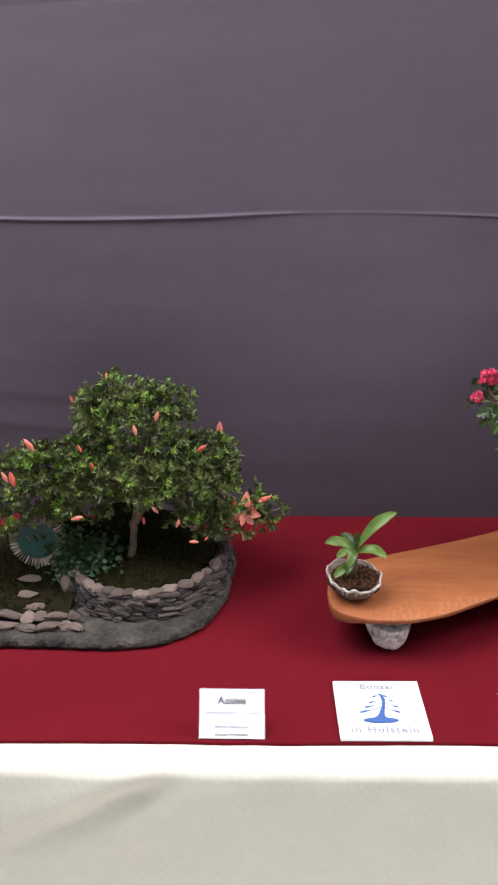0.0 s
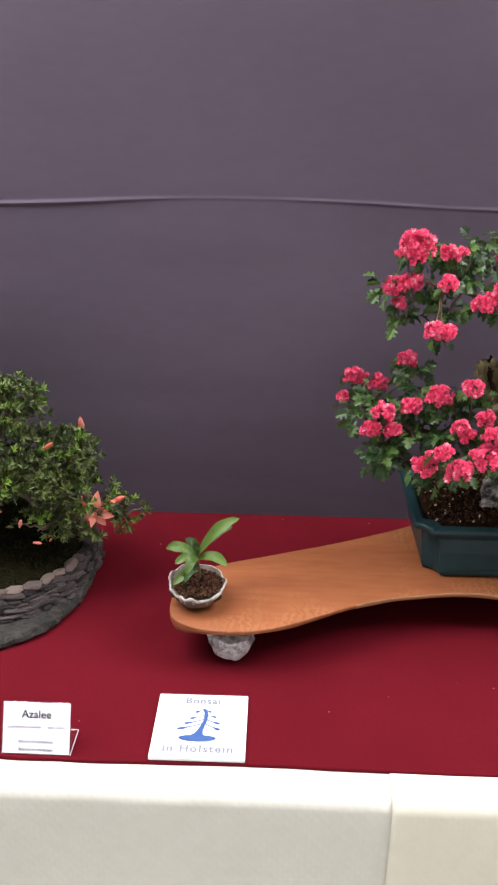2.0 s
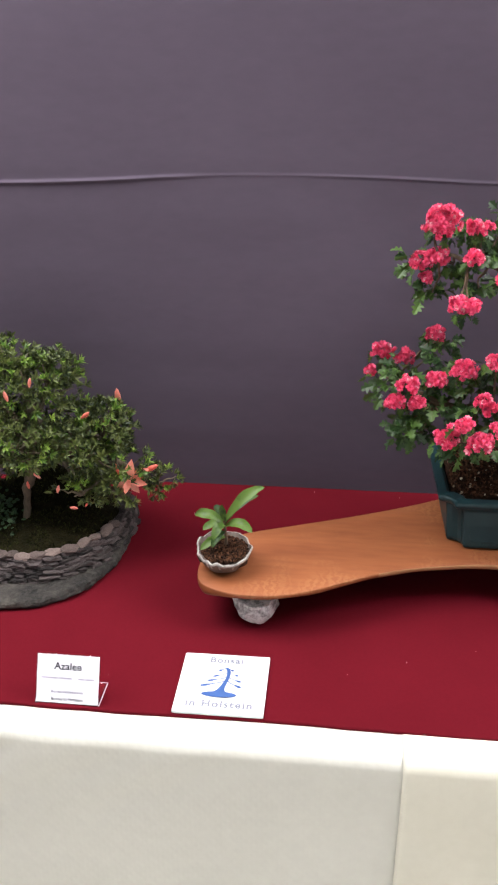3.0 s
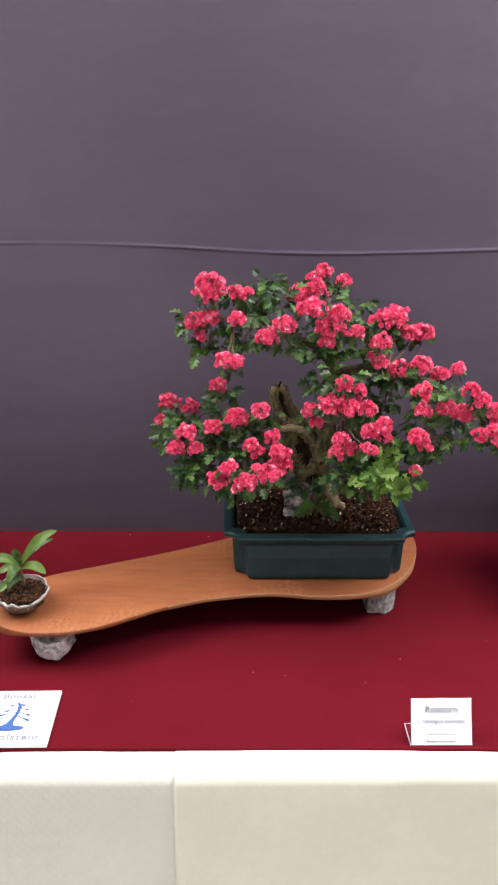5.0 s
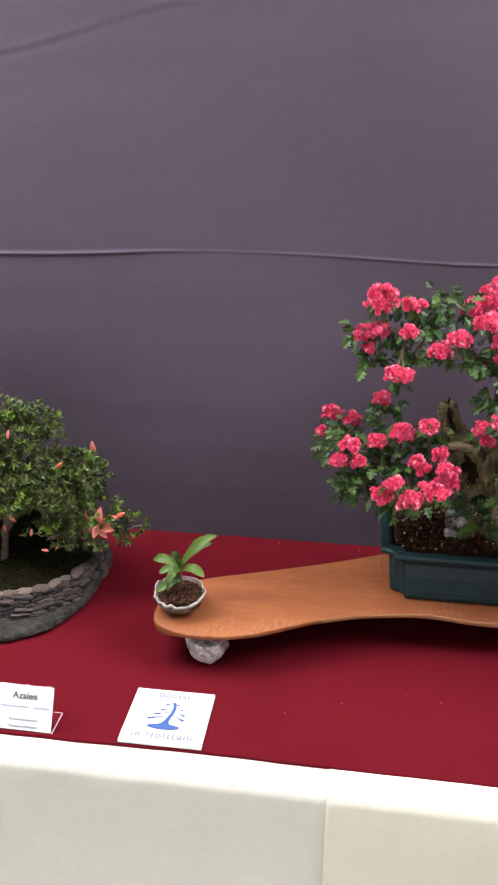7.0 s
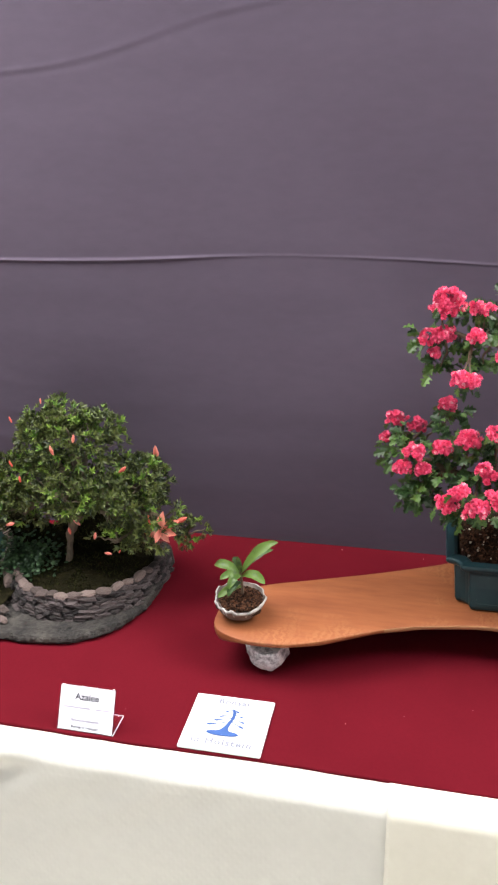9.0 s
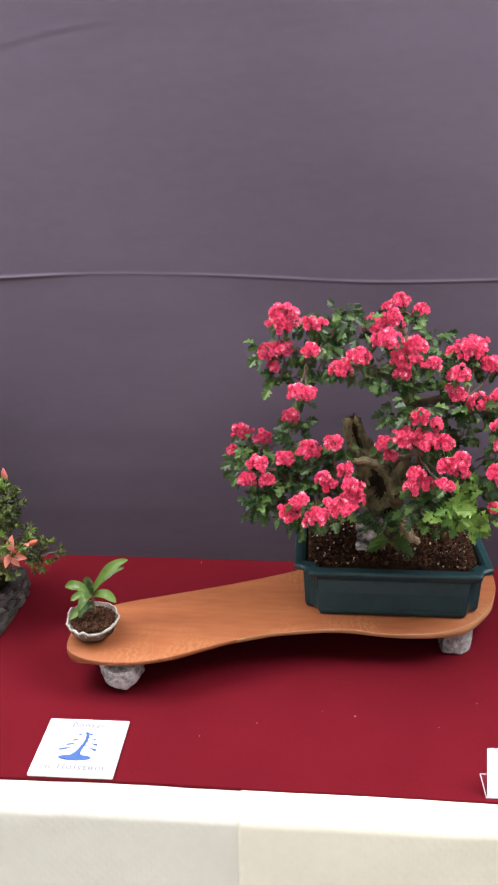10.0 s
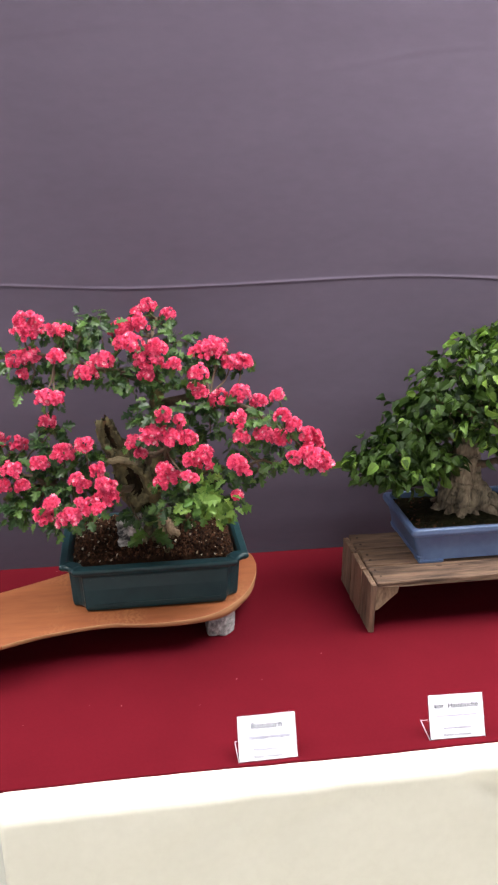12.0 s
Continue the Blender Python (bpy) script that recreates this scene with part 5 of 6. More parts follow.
def build_edging():
    rnd = random.Random(23)
    caps = flat_stone_meshes("edging_stone", M["capstone"], 5, 160)
    edge = empty("terrace_edging", -0.33, 0.28, SLAB_TOP, "low border of flat pinkish stones along the mossy terrace", "stone border")
    for row, (y0, z) in enumerate(((0.266, 0.777), (0.285, 0.786))):
        x = -0.58 + row * 0.012
        while x < -0.238 - row * 0.01:
            w = rnd.choice((0.024, 0.034, 0.046, 0.058))
            piece("edging_stone", rnd.choice(caps), edge, pose(x + w / 2, y0 + rnd.uniform(-0.004, 0.004), z, rnd.uniform(5, 28), rnd.uniform(-8, 8), rnd.uniform(-25, 25)) @ Matrix.Diagonal((w * 1.12, rnd.uniform(0.018, 0.026), rnd.uniform(0.009, 0.014), 1)))
            x += w * 0.92
    path = empty("stepping_stone_path", -0.357, 0.36, SLAB_TOP, "three small flat stepping stones leading to the round door", "path")
    for x, y, w in ((-0.338, 0.312, 0.034), (-0.362, 0.352, 0.034), (-0.366, 0.396, 0.038)):
        piece("stepping_stone", rnd.choice(caps), path, pose(x, y, mound(x, y) + 0.003, 2, -2, rnd.uniform(-20, 20)) @ Matrix.Diagonal((w * 1.2, 0.022, 0.008, 1)))


build_edging()


def build_round_door():
    cx, cy, cz, r = -0.356, 0.432, 0.868, 0.041
    door = empty("round_door", cx, cy, 0.82, "round dark teal miniature door set into a mossy mound, framed by small pale slats", "miniature door")
    bm = bmesh.new()
    bmesh.ops.create_cone(bm, cap_ends=True, segments=48, radius1=r, radius2=r, depth=0.008)
    be = [e for e in bm.edges if e.calc_face_angle(0) > 1]
    bmesh.ops.bevel(bm, geom=be, offset=0.0015, segments=2, affect="EDGES")
    panel = part("leaf_panel", moved(bm, pose(cx, cy, cz, 84)), M["door_paint"], door, "dark teal painted disc")
    bm = bmesh.new()
    bmesh.ops.create_icosphere(bm, subdivisions=2, radius=0.003)
    part("knob", moved(bm, pose(cx, cy - 0.007, cz)), M["door_paint"], panel)
    slat = box_bm(0.0034, 0.012, 0.017, 0.0006, 1)
    me = bpy.data.meshes.new("slat")
    slat.to_mesh(me)
    slat.free()
    me.materials.append(M["slat"])
    for k in range(50):
        a = 360 * k / 50
        piece("slat", me, door, pose(cx, cy, cz, -6) @ pose(0, 0, 0, 0, a) @ pose(0, 0, r + 0.008))
    bm = moved(rock_bm(0.062, 0.02, 0.062, 77, 0.3, 3), pose(cx, cy + 0.022, cz - 0.006))
    part("backing", bm, M["moss"], door, "mossy earth behind the door")


build_round_door()

# crown of the azalea, pad by pad: centre and half sizes
AZALEA_PADS = [(-0.155, 0.48, 1.095, 0.115, 0.12, 0.090), (-0.182, 0.49, 1.152, 0.078, 0.09, 0.050), (-0.100, 0.48, 1.135, 0.060, 0.08, 0.048), (-0.225, 0.48, 1.120, 0.050, 0.08, 0.050), (-0.012, 0.50, 1.010, 0.074, 0.09, 0.058),
               (-0.27, 0.45, 1.03, 0.080, 0.09, 0.055), (-0.37, 0.42, 1.00, 0.085, 0.085, 0.070), (-0.49, 0.43, 0.95, 0.085, 0.08, 0.06), (-0.15, 0.395, 1.02, 0.130, 0.06, 0.055),
               (0.035, 0.46, 0.948, 0.072, 0.07, 0.045), (0.105, 0.485, 0.908, 0.048, 0.05, 0.026), (-0.03, 0.405, 0.920, 0.062, 0.05, 0.032), (0.035, 0.435, 0.905, 0.055, 0.05, 0.028), (-0.03, 0.44, 1.00, 0.085, 0.07, 0.055)]
AZALEA_INNER = [(-0.245, 0.40, 0.975, 0.07, 0.05, 0.045), (-0.05, 0.56, 0.99, 0.10, 0.06, 0.07), (-0.22, 0.52, 1.0, 0.10, 0.07, 0.07), (-0.03, 0.50, 0.90, 0.06, 0.06, 0.04), (-0.23, 0.52, 0.92, 0.09, 0.05, 0.05),
                (-0.13, 0.41, 0.985, 0.06, 0.04, 0.03), (-0.335, 0.43, 1.02, 0.06, 0.07, 0.05), (-0.37, 0.388, 0.930, 0.085, 0.038, 0.026), (-0.25, 0.58, 0.905, 0.11, 0.05, 0.06), (-0.12, 0.60, 0.91, 0.09, 0.04, 0.05)]


def build_azalea():
    rnd = random.Random(41)
    tree = empty("azalea_bonsai", -0.165, 0.437, mound(-0.165, 0.437), "dense azalea bonsai, small dark leaves and a few salmon buds", "bonsai tree")
    trunk = [limb([(-0.168, 0.437, 0.82, 0.012), (-0.163, 0.437, 0.87, 0.010), (-0.158, 0.440, 0.905, 0.013), (-0.140, 0.45, 0.95, 0.018), (-0.125, 0.46, 1.0, 0.015), (-0.14, 0.47, 1.07, 0.010), (-0.15, 0.48, 1.15, 0.005)], 20, 0.003, rnd),
             limb([(-0.125, 0.46, 0.955, 0.012), (-0.09, 0.47, 1.0, 0.009), (-0.04, 0.48, 1.02, 0.005)], 10, 0.003, rnd)]
    for line in trunk:
        v, f = tube([[(*q[:3], q[3] * 0.72) for q in line]], 12, 0.4, 2)
        link_mesh("trunk", v, f, M["azalea_bark"], tree, "brown twisted trunk", smooth=True)
    start = Vector((-0.125, 0.46, 0.985))
    lines = []
    for x, y, z, a, b, c in AZALEA_PADS + AZALEA_INNER:
        p = Vector((x, y, z - c * 0.3))
        mid = start.lerp(p, 0.55) + Vector((rnd.uniform(-0.02, 0.02), 0.01, 0.01))
        lines.append(limb([(*start, 0.009), (*mid, 0.006), (*p, 0.003)], 10, 0.004, rnd))
        for _ in range(6):
            q = Vector((x + rnd.uniform(-0.8, 0.8) * a, y + rnd.uniform(-0.8, 0.8) * b, z + rnd.uniform(-0.2, 0.8) * c))
            lines.append(limb([(*p, 0.003), (*p.lerp(q, 0.5), 0.002), (*q, 0.001)], 6, 0.003, rnd))
    v, f = tube(lines, 6, 0.2)
    link_mesh("branchwork", v, f, M["azalea_bark"], tree, "fine forked branches", smooth=True)
    old, fresh = [], []
    for x, y, z, a, b, c in AZALEA_PADS + AZALEA_INNER:
        count = int(19000 * (a * b + b * c + a * c))
        made = 0
        while made < count:
            d = Vector((rnd.gauss(0, 1), rnd.gauss(0, 1), rnd.gauss(0.25, 1))).normalized()
            if d.z < -0.55 and rnd.random() < 0.6:
                continue
            lump = 0.93 + 0.22 * noise.noise(Vector((x, y, z)) * 9 + d * 2.6)
            s = rnd.uniform(0.62, 1.04) * lump
            p = Vector((x + d.x * a * s, y + d.y * b * s, z + d.z * c * s))
            if p.y > 0.70:
                continue
            made += 1
            if noise.noise(p * 26) < -0.16:
                continue
            out = (d + Vector((rnd.gauss(0, 0.35), rnd.gauss(0, 0.35), 0.45 + rnd.gauss(0, 0.3)))).normalized()
            u = out.orthogonal().normalized()
            w = out.cross(u)
            k = rnd.randint(5, 8)
            size = rnd.uniform(0.0095, 0.0185)
            store = fresh if noise.noise(p * 30 + Vector((5, 1, 2))) + rnd.gauss(0, 0.22) > 0.34 else old
            for i in range(k):
                t = 6.283 * i / k + rnd.uniform(-0.3, 0.3)
                side = u * math.cos(t) + w * math.sin(t)
                store.append(aim(p, side + out * rnd.uniform(0.7, 2.2), out, size * rnd.uniform(0.75, 1.2)))
    v, f = scatter(SLIM_LEAF, old)
    tagged(link_mesh("foliage", v, f, M["azalea_leaf"], tree, "whorls of small olive-green leaves"), kind="stuff")
    v, f = scatter(SLIM_LEAF, fresh)
    tagged(link_mesh("young_foliage", v, f, M["azalea_young"], tree, "bright green young leaves"), kind="stuff")
    # buds: slim cones of folded petals
    verts, faces = [], []
    prof = [(0.07, 0.0), (0.12, 0.25), (0.15, 0.5), (0.10, 0.8), (0.01, 1.0)]
    for j, (r, yy) in enumerate(prof):
        for k in range(10):
            a = 2 * math.pi * k / 10 + j * 0.25
            rr = r * (1 + 0.18 * (k % 2))
            verts.append((rr * math.cos(a), yy, rr * math.sin(a)))
    for j in range(4):
        for k in range(10):
            faces.append((j * 10 + k, j * 10 + (k + 1) % 10, j * 10 + 10 + (k + 1) % 10, j * 10 + 10 + k))
    bud = bpy.data.meshes.new("bud")
    bud.from_pydata(verts, [], faces)
    bud.materials.append(M["bud"])
    bud.polygons.foreach_set("use_smooth", [True] * len(faces))
    for x, y, z, dx, dz, s in ((-0.196, 0.46, 1.205, 0.2, 1, 0.012), (-0.258, 0.44, 1.165, -0.2, 1, 0.013), (-0.130, 0.365, 1.130, -0.1, 1, 0.019), (-0.097, 0.392, 1.148, 0.3, 1, 0.018), (-0.028, 0.456, 1.060, 0.7, 0.6, 0.022), (0.008, 0.590, 1.036, 0.05, 1, 0.034),
                               (-0.326, 0.39, 1.088, -0.4, 0.8, 0.026), (-0.350, 0.33, 1.044, -0.05, 1, 0.027), (-0.361, 0.33, 1.052, -0.3, 1, 0.020), (-0.262, 0.37, 0.955, 0.9, 0.35, 0.022), (-0.040, 0.372, 0.908, 0.8, 0.1, 0.016),
                               (-0.065, 0.38, 0.935, 0.3, 0.9, 0.018), (-0.13, 0.40, 0.93, 0, 1, 0.016), (-0.01, 0.375, 0.91, 0.3, 0.5, 0.011), (0.045, 0.43, 0.955, -0.1, 1, 0.022), (-0.215, 0.37, 1.06, 0.1, 1, 0.014), (-0.235, 0.38, 1.09, -0.2, 0.9, 0.013), (-0.10, 0.39, 0.96, -0.4, 0.6, 0.018)):
        piece("bud", bud, tree, aim((x, y - 0.015, z), (dx, -0.25, dz), (0, -1, 0.2), s * 1.2))
    # the one open flower
    petals = leaf_shape([(0.06, 0), (0.16, 0.25), (0.25, 0.5), (0.24, 0.7), (0.12, 0.9), (0.02, 1.0)], 0.35, 0.45)
    pos = []
    for dx, dy, dz, s in ((-0.75, -0.5, -0.35, 0.030), (0.1, -0.3, 1.0, 0.040), (0.8, -0.3, -0.1, 0.032), (0.55, -0.5, -0.7, 0.030), (-0.1, -0.8, -0.2, 0.030), (0.85, 0.1, 0.55, 0.040)):
        pos.append(aim((0.064, 0.425, 0.938), (dx, dy, dz), (0, -1, 0.4), s * 0.98))
    v, f = scatter(petals, pos)
    link_mesh("flower", v, f, M["open_petal"], tree, "open salmon-pink flower", smooth=True)
    piece("bud", bud, tree, aim((0.088, 0.45, 0.945), (0.85, -0.1, 0.5), (0, -1, 0.2), 0.034))


build_azalea()

# ---- hornbeam on a pallet-wood stand ----
STAND_TOP = 0.873


def build_stand():
    rnd = random.Random(51)
    st = empty("pallet_wood_stand", 1.64, 0.47, CLOTH, "low stand of weathered grey-brown pallet boards with nailed corners", "display stand")
    x0, x1 = 1.337, 1.945
    for ya, yb in ((0.362, 0.436), (0.4385, 0.518), (0.5205, 0.598)):
        top = part("top_board", moved(box_bm(x1 - x0, yb - ya, 0.013, 0.0022, 2, 0.0010, 8, rnd), pose((x0 + x1) / 2, (ya + yb) / 2, STAND_TOP - 0.0065, rnd.uniform(-0.6, 0.6), 0, rnd.uniform(-0.2, 0.2))), M["crate"], st)
        for x in (x0 + 0.014, x1 - 0.014):
            for y in (ya + 0.022, yb - 0.022):
                bm = bmesh.new()
                bmesh.ops.create_cone(bm, cap_ends=True, segments=8, radius1=0.0034, radius2=0.0028, depth=0.0014)
                part("nail", moved(bm, pose(x + rnd.uniform(-0.004, 0.004), y + rnd.uniform(-0.006, 0.006), STAND_TOP + 0.0007)), M["nail"], top)
        for _ in range(3):
            kx, ky = rnd.uniform(x0 + 0.05, x1 - 0.05), rnd.uniform(ya + 0.015, yb - 0.015)
            bm = bmesh.new()
            bmesh.ops.create_cone(bm, cap_ends=True, segments=12, radius1=rnd.uniform(0.004, 0.007), radius2=0.003, depth=0.0012)
            bmesh.ops.scale(bm, vec=(1.5, 0.8, 1), verts=bm.verts)
            part("knot", moved(bm, pose(kx, ky, STAND_TOP + 0.0004, 0, 0, rnd.uniform(-20, 20))), M["knot"], top, "dark brown knot")
        # the side boards stand outside the top boards and reach up to their faces
        for x, lean in ((x0 - 0.0075, 1), (x1 + 0.0075, -1)):
            high = STAND_TOP - rnd.uniform(0.001, 0.005)
            part("side_board", moved(box_bm(0.0125, yb - ya - 0.003, high - CLOTH, 0.0012, 1, 0.0007, 6, rnd), pose(x + rnd.uniform(-0.002, 0.0005) * lean, (ya + yb) / 2 - 0.003, (CLOTH + high) / 2)), M["crate_side"], st)
    for sgn, x in ((1, x0 + 0.0005), (-1, x1 - 0.0005)):
        for y in (0.378, 0.58):
            bm = bmesh.new()
            outline = [(0, -0.001), (0.050, -0.001), (0.048, -0.016), (0.006, -0.056), (0, -0.058)]
            lo = [bm.verts.new((x + sgn * a, y - 0.011, STAND_TOP - 0.0125 + b)) for a, b in outline]
            hi = [bm.verts.new((x + sgn * a, y + 0.011, STAND_TOP - 0.0125 + b)) for a, b in outline]
            bm.faces.new(lo)
            bm.faces.new(hi[::-1])
            for i in range(5):
                bm.faces.new((lo[i], hi[i], hi[(i + 1) % 5], lo[(i + 1) % 5]))
            part("corner_block", bm, M["pale_wood"], st, "paler rough-sawn corner block")


build_stand()
BX0, BX1, BY0, BY1, BRIM = 1.430, 1.852, 0.423, 0.645, 0.962


def build_blue_pot():
    pot = empty("hornbeam_pot", 1.637, 0.53, STAND_TOP, "lilac-blue glazed rectangular bonsai pot with a rolled rim", "pot")
    prof = [(0.030, 0.883), (0.026, 0.880), (0.021, 0.883), (0.021, 0.888), (0.024, 0.890), (0.019, 0.91), (0.011, 0.938), (0.008, 0.944), (0.001, 0.946), (0.0, 0.952), (0.001, 0.960), (0.004, BRIM), (0.013, BRIM), (0.016, 0.955), (0.018, 0.935)]
    v, f = loft([(rounded(BX0 + max(0, d - 0.012), BX1 - max(0, d - 0.012), BY0, BY1, min(d, 0.012), 0.012), z) for d, z in prof])
    smooth_edges(link_mesh("body", v, f, M["blue"], pot), 0.0015)
    for x in (1.485, 1.797):
        for y in (0.450, 0.612):
            part("foot", moved(box_bm(0.060, 0.036, 0.0090, 0.002), pose(x, y, STAND_TOP + 0.0048)), M["blue"], pot)
    soil_patch(BX0 + 0.016, BX1 - 0.016, BY0 + 0.016, BY1 - 0.016, BRIM - 0.014, 0.012, M["moss"], pot, seed=3)
    rnd = random.Random(6)
    v, f = chips(BX0 + 0.02, BX1 - 0.02, BY0 + 0.02, BY1 - 0.02, lambda x, y: BRIM - 0.010, 320, 0.0015, 0.0035, rnd)
    tagged(link_mesh("topsoil", v, f, M["granules"], pot), kind="stuff")


build_blue_pot()
HORNBEAM_PADS = [(1.352, 0.53, 1.085, 0.055, 0.08, 0.045), (1.42, 0.52, 1.12, 0.075, 0.10, 0.060), (1.475, 0.54, 1.165, 0.075, 0.11, 0.07), (1.53, 0.53, 1.235, 0.085, 0.11, 0.085), (1.585, 0.53, 1.305, 0.085, 0.11, 0.08), (1.65, 0.53, 1.345, 0.09, 0.11, 0.065),
                 (1.62, 0.46, 1.20, 0.10, 0.06, 0.075), (1.72, 0.54, 1.27, 0.10, 0.12, 0.10), (1.80, 0.54, 1.16, 0.11, 0.11, 0.10), (1.45, 0.47, 1.085, 0.06, 0.06, 0.035), (1.70, 0.45, 1.10, 0.07, 0.05, 0.05), (1.90, 0.54, 1.08, 0.09, 0.09, 0.07), (1.40, 0.50, 1.08, 0.065, 0.08, 0.04), (1.49, 0.48, 1.11, 0.07, 0.07, 0.05), (1.46, 0.58, 1.10, 0.08, 0.07, 0.06), (1.55, 0.60, 1.18, 0.09, 0.07, 0.08)]


def build_hornbeam():
    rnd = random.Random(61)
    base = BRIM - 0.008
    tree = empty("hornbeam_bonsai", 1.61, 0.55, base, "hornbeam bonsai with mixed green ovate leaves and a thick rooty trunk", "bonsai tree")
    lines = [limb([(1.600, 0.548, base - 0.01, 0.050), (1.600, 0.55, 0.99, 0.042), (1.598, 0.552, 1.03, 0.036), (1.597, 0.555, 1.09, 0.033), (1.612, 0.555, 1.17, 0.024), (1.63, 0.55, 1.27, 0.014), (1.64, 0.55, 1.34, 0.006)], 60, 0.002, rnd)]
    for a, reach, thick in ((3.25, 0.080, 0.021), (3.85, 0.070, 0.016), (4.35, 0.085, 0.019), (4.95, 0.070, 0.015), (5.45, 0.110, 0.020), (5.95, 0.135, 0.024), (0.3, 0.10, 0.018), (1.4, 0.08, 0.018), (2.4, 0.08, 0.018)):
        cx, cy = math.cos(a), math.sin(a) * 0.8
        lines.append(limb([(1.600 + 0.020 * cx, 0.55 + 0.020 * cy, 1.025, thick * 0.8), (1.600 + 0.042 * cx, 0.55 + 0.042 * cy, 0.992, thick), (1.600 + 0.60 * reach * cx, 0.55 + 0.6 * reach * cy, 0.966, thick * 0.8), (1.600 + reach * cx, 0.55 + reach * cy, base - 0.004, thick * 0.4)], 18, 0.0025, rnd))
    for k, line in enumerate(lines):
        v, f, inside = gnarled(line)
        link_mesh("root" if k else "trunk", v, f, M["hornbeam_bark"], tree, "" if k else "thick ridged grey-brown trunk", smooth=True)
    lines = []
    for x, y, z, a, b, c in HORNBEAM_PADS:
        s = Vector((1.605, 0.552, min(max(z - 0.06, 1.06), 1.25)))
        p = Vector((x, y, z - 0.2 * c))
        lines.append(limb([(*s, 0.010), (*(s.lerp(p, 0.5) + Vector((0, 0, 0.012))), 0.006), (*p, 0.003)], 10, 0.004, rnd))
        for _ in range(7):
            q = Vector((x + rnd.uniform(-0.8, 0.8) * a, y + rnd.uniform(-0.8, 0.8) * b, z + rnd.uniform(-0.5, 0.5) * c))
            lines.append(limb([(*p, 0.003), (*p.lerp(q, 0.5), 0.002), (*q, 0.001)], 6, 0.003, rnd))
    v, f = tube(lines, 6, 0.2)
    link_mesh("branchwork", v, f, M["twig"], tree, "brown forked branches", smooth=True)
    poses = []
    for x, y, z, a, b, c in HORNBEAM_PADS:
        count = int(19500 * (a * b + b * c + a * c))
        for _ in range(count):
            d = Vector((rnd.gauss(0, 1), rnd.gauss(-0.2, 1), rnd.gauss(0.1, 1))).normalized()
            s = rnd.uniform(0.45, 1.05) * (0.95 + 0.6 * noise.noise(Vector((x, y, z)) * 8 + d * 2.6))
            p = Vector((x + d.x * a * s, y + d.y * b * s, z + d.z * c * s))
            if p.y > 0.72 or noise.noise(p * 24) < -0.10:
                continue
            n = (d * 0.7 + Vector((rnd.gauss(0, 0.7), -0.15 + rnd.gauss(0, 0.7), 0.7 + rnd.gauss(0, 0.45)))).normalized()
            t = Vector((d.x + rnd.gauss(0, 0.6), d.y + rnd.gauss(0, 0.6), -0.45 + rnd.gauss(0, 0.3)))
            poses.append(aim(p, t, n, rnd.uniform(0.012, 0.030), rnd.uniform(-1.4, 1.4)))
    # light from the right painted in: paler leaves toward the upper right side
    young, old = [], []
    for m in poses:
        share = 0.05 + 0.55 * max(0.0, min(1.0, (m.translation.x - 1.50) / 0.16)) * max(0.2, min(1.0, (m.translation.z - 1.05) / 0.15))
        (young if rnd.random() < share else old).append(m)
    for store, mat, name, label, singles in ((old, "horn_leaf", "foliage", "ovate dark green leaves", 200), (young, "horn_leaf_lit", "young_foliage", "paler green leaves for the lit side", 80)):
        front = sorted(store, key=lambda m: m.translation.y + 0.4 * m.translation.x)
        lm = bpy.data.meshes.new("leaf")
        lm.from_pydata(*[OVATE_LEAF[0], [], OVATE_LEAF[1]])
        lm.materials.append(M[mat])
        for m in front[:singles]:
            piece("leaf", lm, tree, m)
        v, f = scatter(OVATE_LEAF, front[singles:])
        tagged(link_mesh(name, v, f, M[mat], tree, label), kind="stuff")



build_hornbeam()

# ---- cards and sign ----


def build_card(x, y, lines, turn, label):
    """A printed card in a clear acrylic stand; lines: (text or bar width, height up the card, size, ink)."""
    card = empty("name_card", x, y, CLOTH, label, "sign", group="name cards along the table edge")
    base = pose(x, y, CLOTH, 0, 0, turn)
    w, h, tilt = 0.102, 0.0765, 64.0
    face = base @ pose(0, 0.0, 0.002, tilt)
    sheet = part("card", moved(box_bm(w, h, 0.0006), face @ pose(0, h / 2 + 0.001, -0.0008)), M["card"], card, "white printed card")
    for z in (0.0014, -0.0030):
        ob = part("cover", moved(box_bm(w + 0.002, h + 0.002, 0.0016, 0.0003, 1), face @ pose(0, h / 2 + 0.001, z)), M["acrylic"], card, "clear acrylic sheet")
        ob.visible_shadow = False
    ob = part("foot", moved(box_bm(w + 0.002, 0.052, 0.0018, 0.0003, 1), base @ pose(0, 0.027, 0.001)), M["acrylic"], card, "clear acrylic foot")
    ob.visible_shadow = False
    # opaque white strips stand in for light caught in the acrylic edges
    for sx, sy, px, py in ((0.0008, 0.052, -w / 2 - 0.0014, 0.027), (0.0008, 0.052, w / 2 + 0.0014, 0.027), (w + 0.0036, 0.0008, 0, 0.0536)):
        part("edge_glint", moved(box_bm(sx, sy, 0.0018), base @ pose(px, py, 0.001)), M["card"], card, "white strip painting the glint of the acrylic edge")
    for body, up, size, ink in lines:
        m = face @ pose(0, 0, -0.0004)
        if isinstance(body, str):
            text_part(body, size, 0, up, M[ink], sheet, m, bold=size * (0.014 if ink == "ink" else 0.022))
        else:
            for xc, bw in body:
                part("line_of_print", moved(box_bm(bw, size, 0.0002), m @ pose(xc, up + size / 2, 0.0005)), M[ink], sheet)


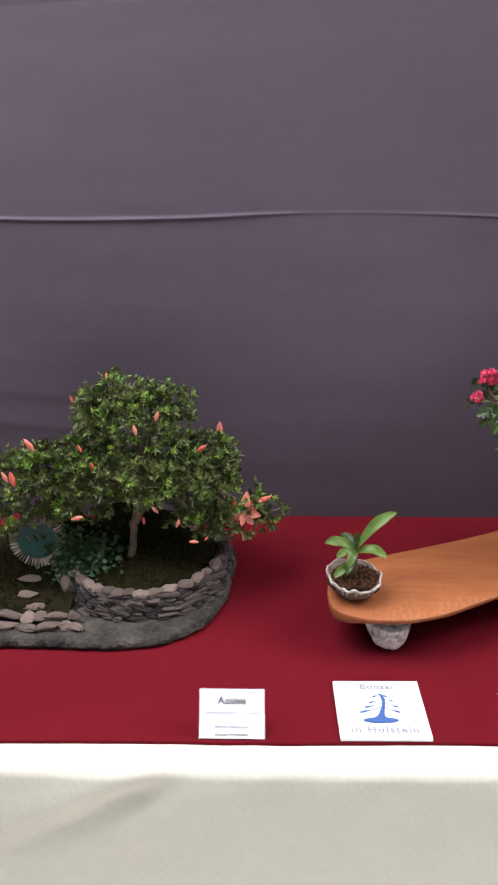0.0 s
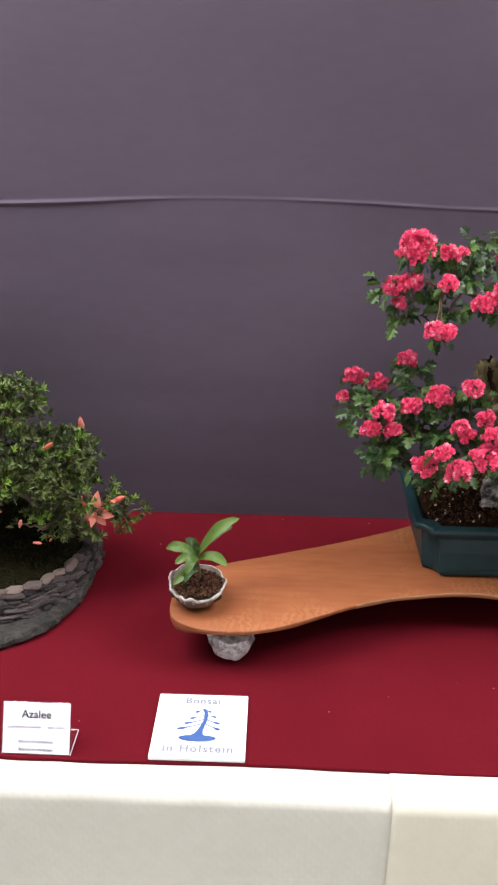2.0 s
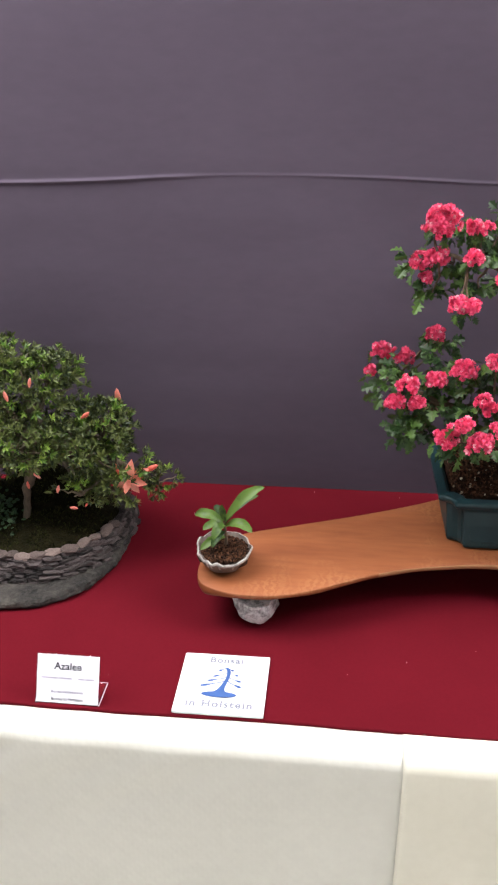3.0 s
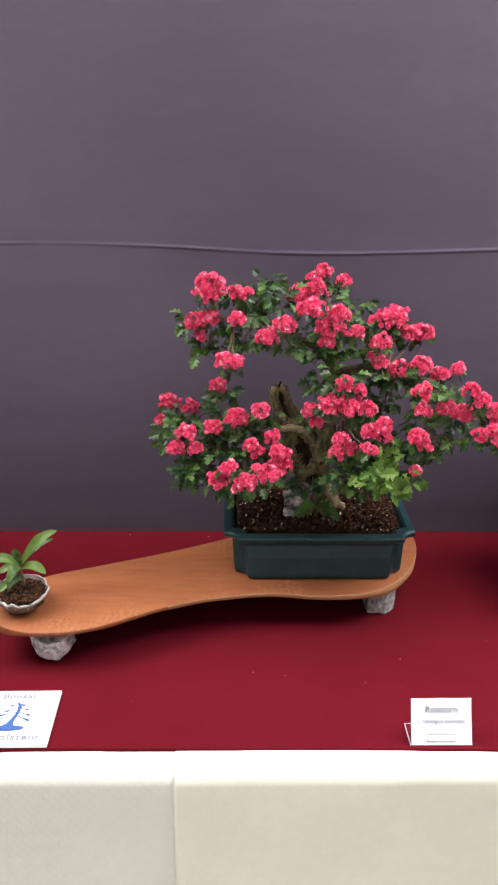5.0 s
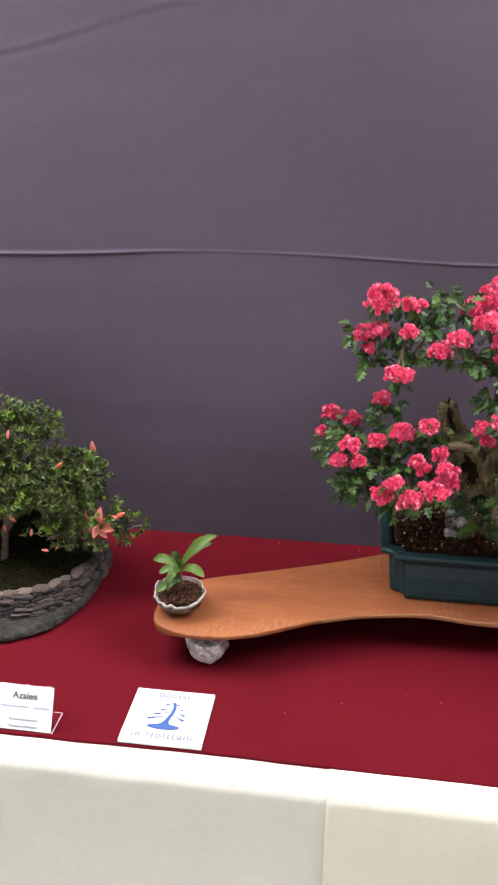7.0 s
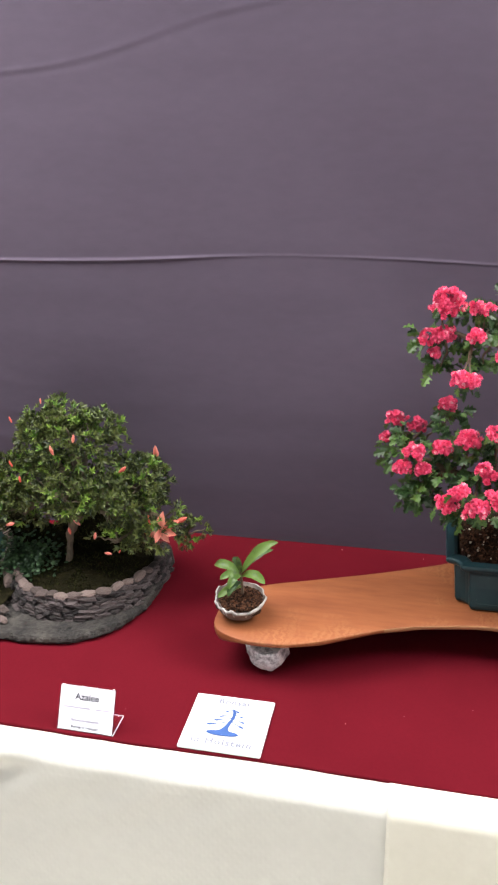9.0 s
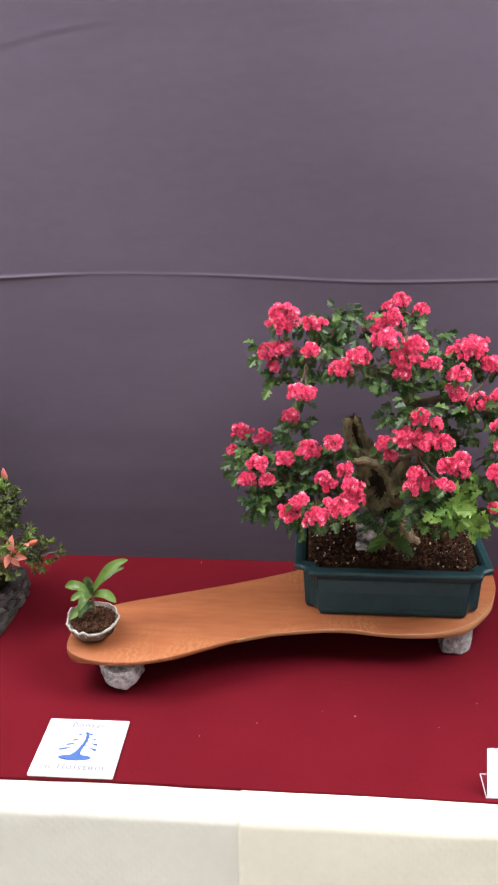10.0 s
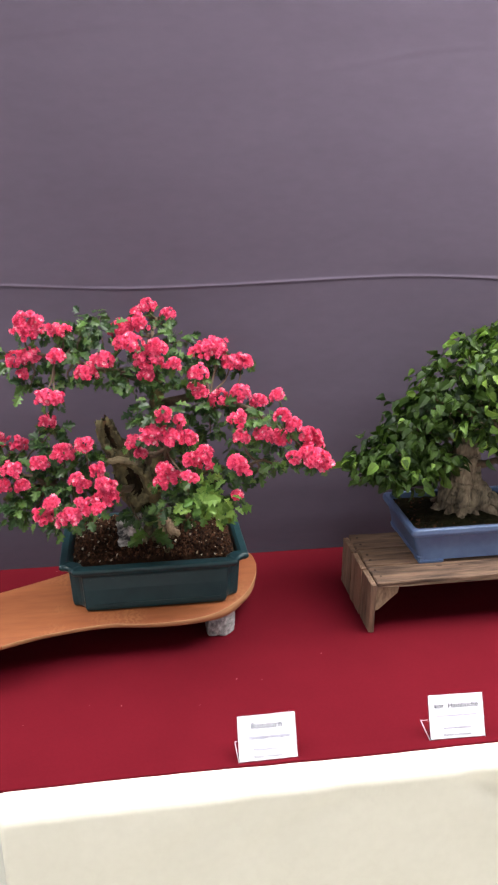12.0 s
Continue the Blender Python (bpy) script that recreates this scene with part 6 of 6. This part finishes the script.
build_card(0.052, 0.006, [("Azalee", 0.0545, 0.0170, "ink"), (((-0.0300, 0.028), (-0.0035, 0.021), (0.0225, 0.010), (0.0370, 0.014)), 0.0392, 0.0030, "ink_faint"), ("Bonsai-Arbeitskreis", 0.0170, 0.0068, "ink_grey"), ("Bonsai in Holstein", 0.0050, 0.0072, "ink")], 0, "white name card lettered Azalee in a clear acrylic stand")
build_card(1.034, 0.006, [("Rotdorn", 0.0545, 0.0165, "ink"), ("Crataegus laevigata", 0.0370, 0.0105, "ink_grey"), ("Bonsai-Arbeitskreis", 0.0170, 0.0068, "ink_grey"), ("Bonsai in Holstein", 0.0050, 0.0072, "ink")], 0, "white name card lettered Rotdorn in a clear acrylic stand")
build_card(1.385, 0.010, [("kor. Hainbuche", 0.0545, 0.0135, "ink"), (((-0.030, 0.020), (-0.004, 0.028), (0.026, 0.026)), 0.0392, 0.0030, "ink_faint"), ("Bonsai-Arbeitskreis", 0.0170, 0.0068, "ink_grey"), ("Bonsai in Holstein", 0.0050, 0.0072, "ink")], -2, "white name card lettered kor. Hainbuche in a clear acrylic stand")


def build_sign():
    cx, cy, s, t = 0.2955, 0.0750, 0.146, 0.006
    sign = empty("club_sign", cx, cy, CLOTH, "square white sign plate with a blue tree drawing, lying flat", "sign")
    plate = part("plate", moved(box_bm(s, s * 0.945, t, 0.001), pose(cx, cy, CLOTH + t / 2, 0, 0, 0.6)), M["tile"], sign)
    m = pose(cx, cy, CLOTH + t, 0, 0, 0.6)
    text_part("Bonsai", 0.0190, 0, 0.0470, M["ink_pale"], plate, m, spread=1.15, bold=0.0006)
    text_part("in Holstein", 0.0200, 0, -0.0560, M["ink_pale"], plate, m, spread=1.2, bold=0.0006)

    def flat(name, outline):
        bm = bmesh.new()
        bm.faces.new([bm.verts.new((x, y, 0)) for x, y in outline])
        bmesh.ops.triangulate(bm, faces=bm.faces)
        part(name, moved(bm, m @ pose(0, 0, {"tree_drawing": 0.0009, "ground_drawing": 0.0013}.get(name, 0.0005))), M["ink_blue"], plate, "blue print")
    stem_l = spline([(-0.022, -0.026), (-0.008, -0.018), (0.000, -0.002), (0.004, 0.012), (0.004, 0.026), (0.000, 0.034)], 16)
    stem_r = spline([(0.006, 0.034), (0.010, 0.026), (0.010, 0.012), (0.007, -0.002), (0.005, -0.018), (0.014, -0.026)], 16)
    flat("tree_drawing", [tuple(p) for p in stem_l] + [tuple(p) for p in stem_r])
    flat("ground_drawing", [(-0.003 + 0.029 * math.cos(a), -0.0285 + 0.0065 * math.sin(a)) for a in np.linspace(0, 6.283, 28)[:-1]])
    for x0, y0, x1, y1, wide in ((0.002, 0.003, -0.036, -0.010, 0.0034), (0.004, 0.012, -0.026, 0.002, 0.003), (0.005, 0.022, -0.018, 0.013, 0.0026), (0.008, 0.003, 0.031, -0.010, 0.0034), (0.009, 0.012, 0.030, 0.003, 0.003), (0.009, 0.022, 0.024, 0.017, 0.0024),
                                 (0.004, 0.036, -0.010, 0.027, 0.003), (0.003, 0.036, 0.015, 0.028, 0.003)):
        n = Vector((-(y1 - y0), x1 - x0)).normalized()
        top = [(x0 + (x1 - x0) * k / 8 + n.x * wide * (0.25 + 0.6 * math.exp(-((k - 6.5) / 1.5) ** 2)), y0 + (y1 - y0) * (k / 8) ** 0.8 + n.y * wide * (0.25 + 0.6 * math.exp(-((k - 6.5) / 1.5) ** 2))) for k in range(9)]
        low = [(x0 + (x1 - x0) * k / 8 - n.x * wide * (0.25 + 0.6 * math.exp(-((k - 6.5) / 1.5) ** 2)), y0 + (y1 - y0) * (k / 8) ** 0.8 - n.y * wide * (0.25 + 0.6 * math.exp(-((k - 6.5) / 1.5) ** 2))) for k in range(9)]
        flat("branch_drawing", top + low[::-1])


build_sign()

rnd = random.Random(71)
bits = []
for x, y in ((0.42, 0.745), (0.318, 0.74), (0.62, 0.735), (0.72, 0.2), (0.78, 0.19), (1.01, 0.24), (1.06, 0.23), (0.1, 0.08), (0.6, 0.16), (1.2, 0.3), (0.93, 0.17), (0.5, 0.12), (0.15, 0.62)):
    bits.append(Matrix.Translation((x, y, CLOTH + 0.001)) @ Euler([rnd.uniform(0, 6) for _ in range(3)]).to_matrix().to_4x4() @ Matrix.Scale(rnd.uniform(0.0005, 0.0011), 4))
v, f = scatter(CHIP, bits)
tagged(link_mesh("crumbs", v, f, M["lint"]), "tiny pale crumbs scattered on the red cloth", "crumbs", kind="stuff")
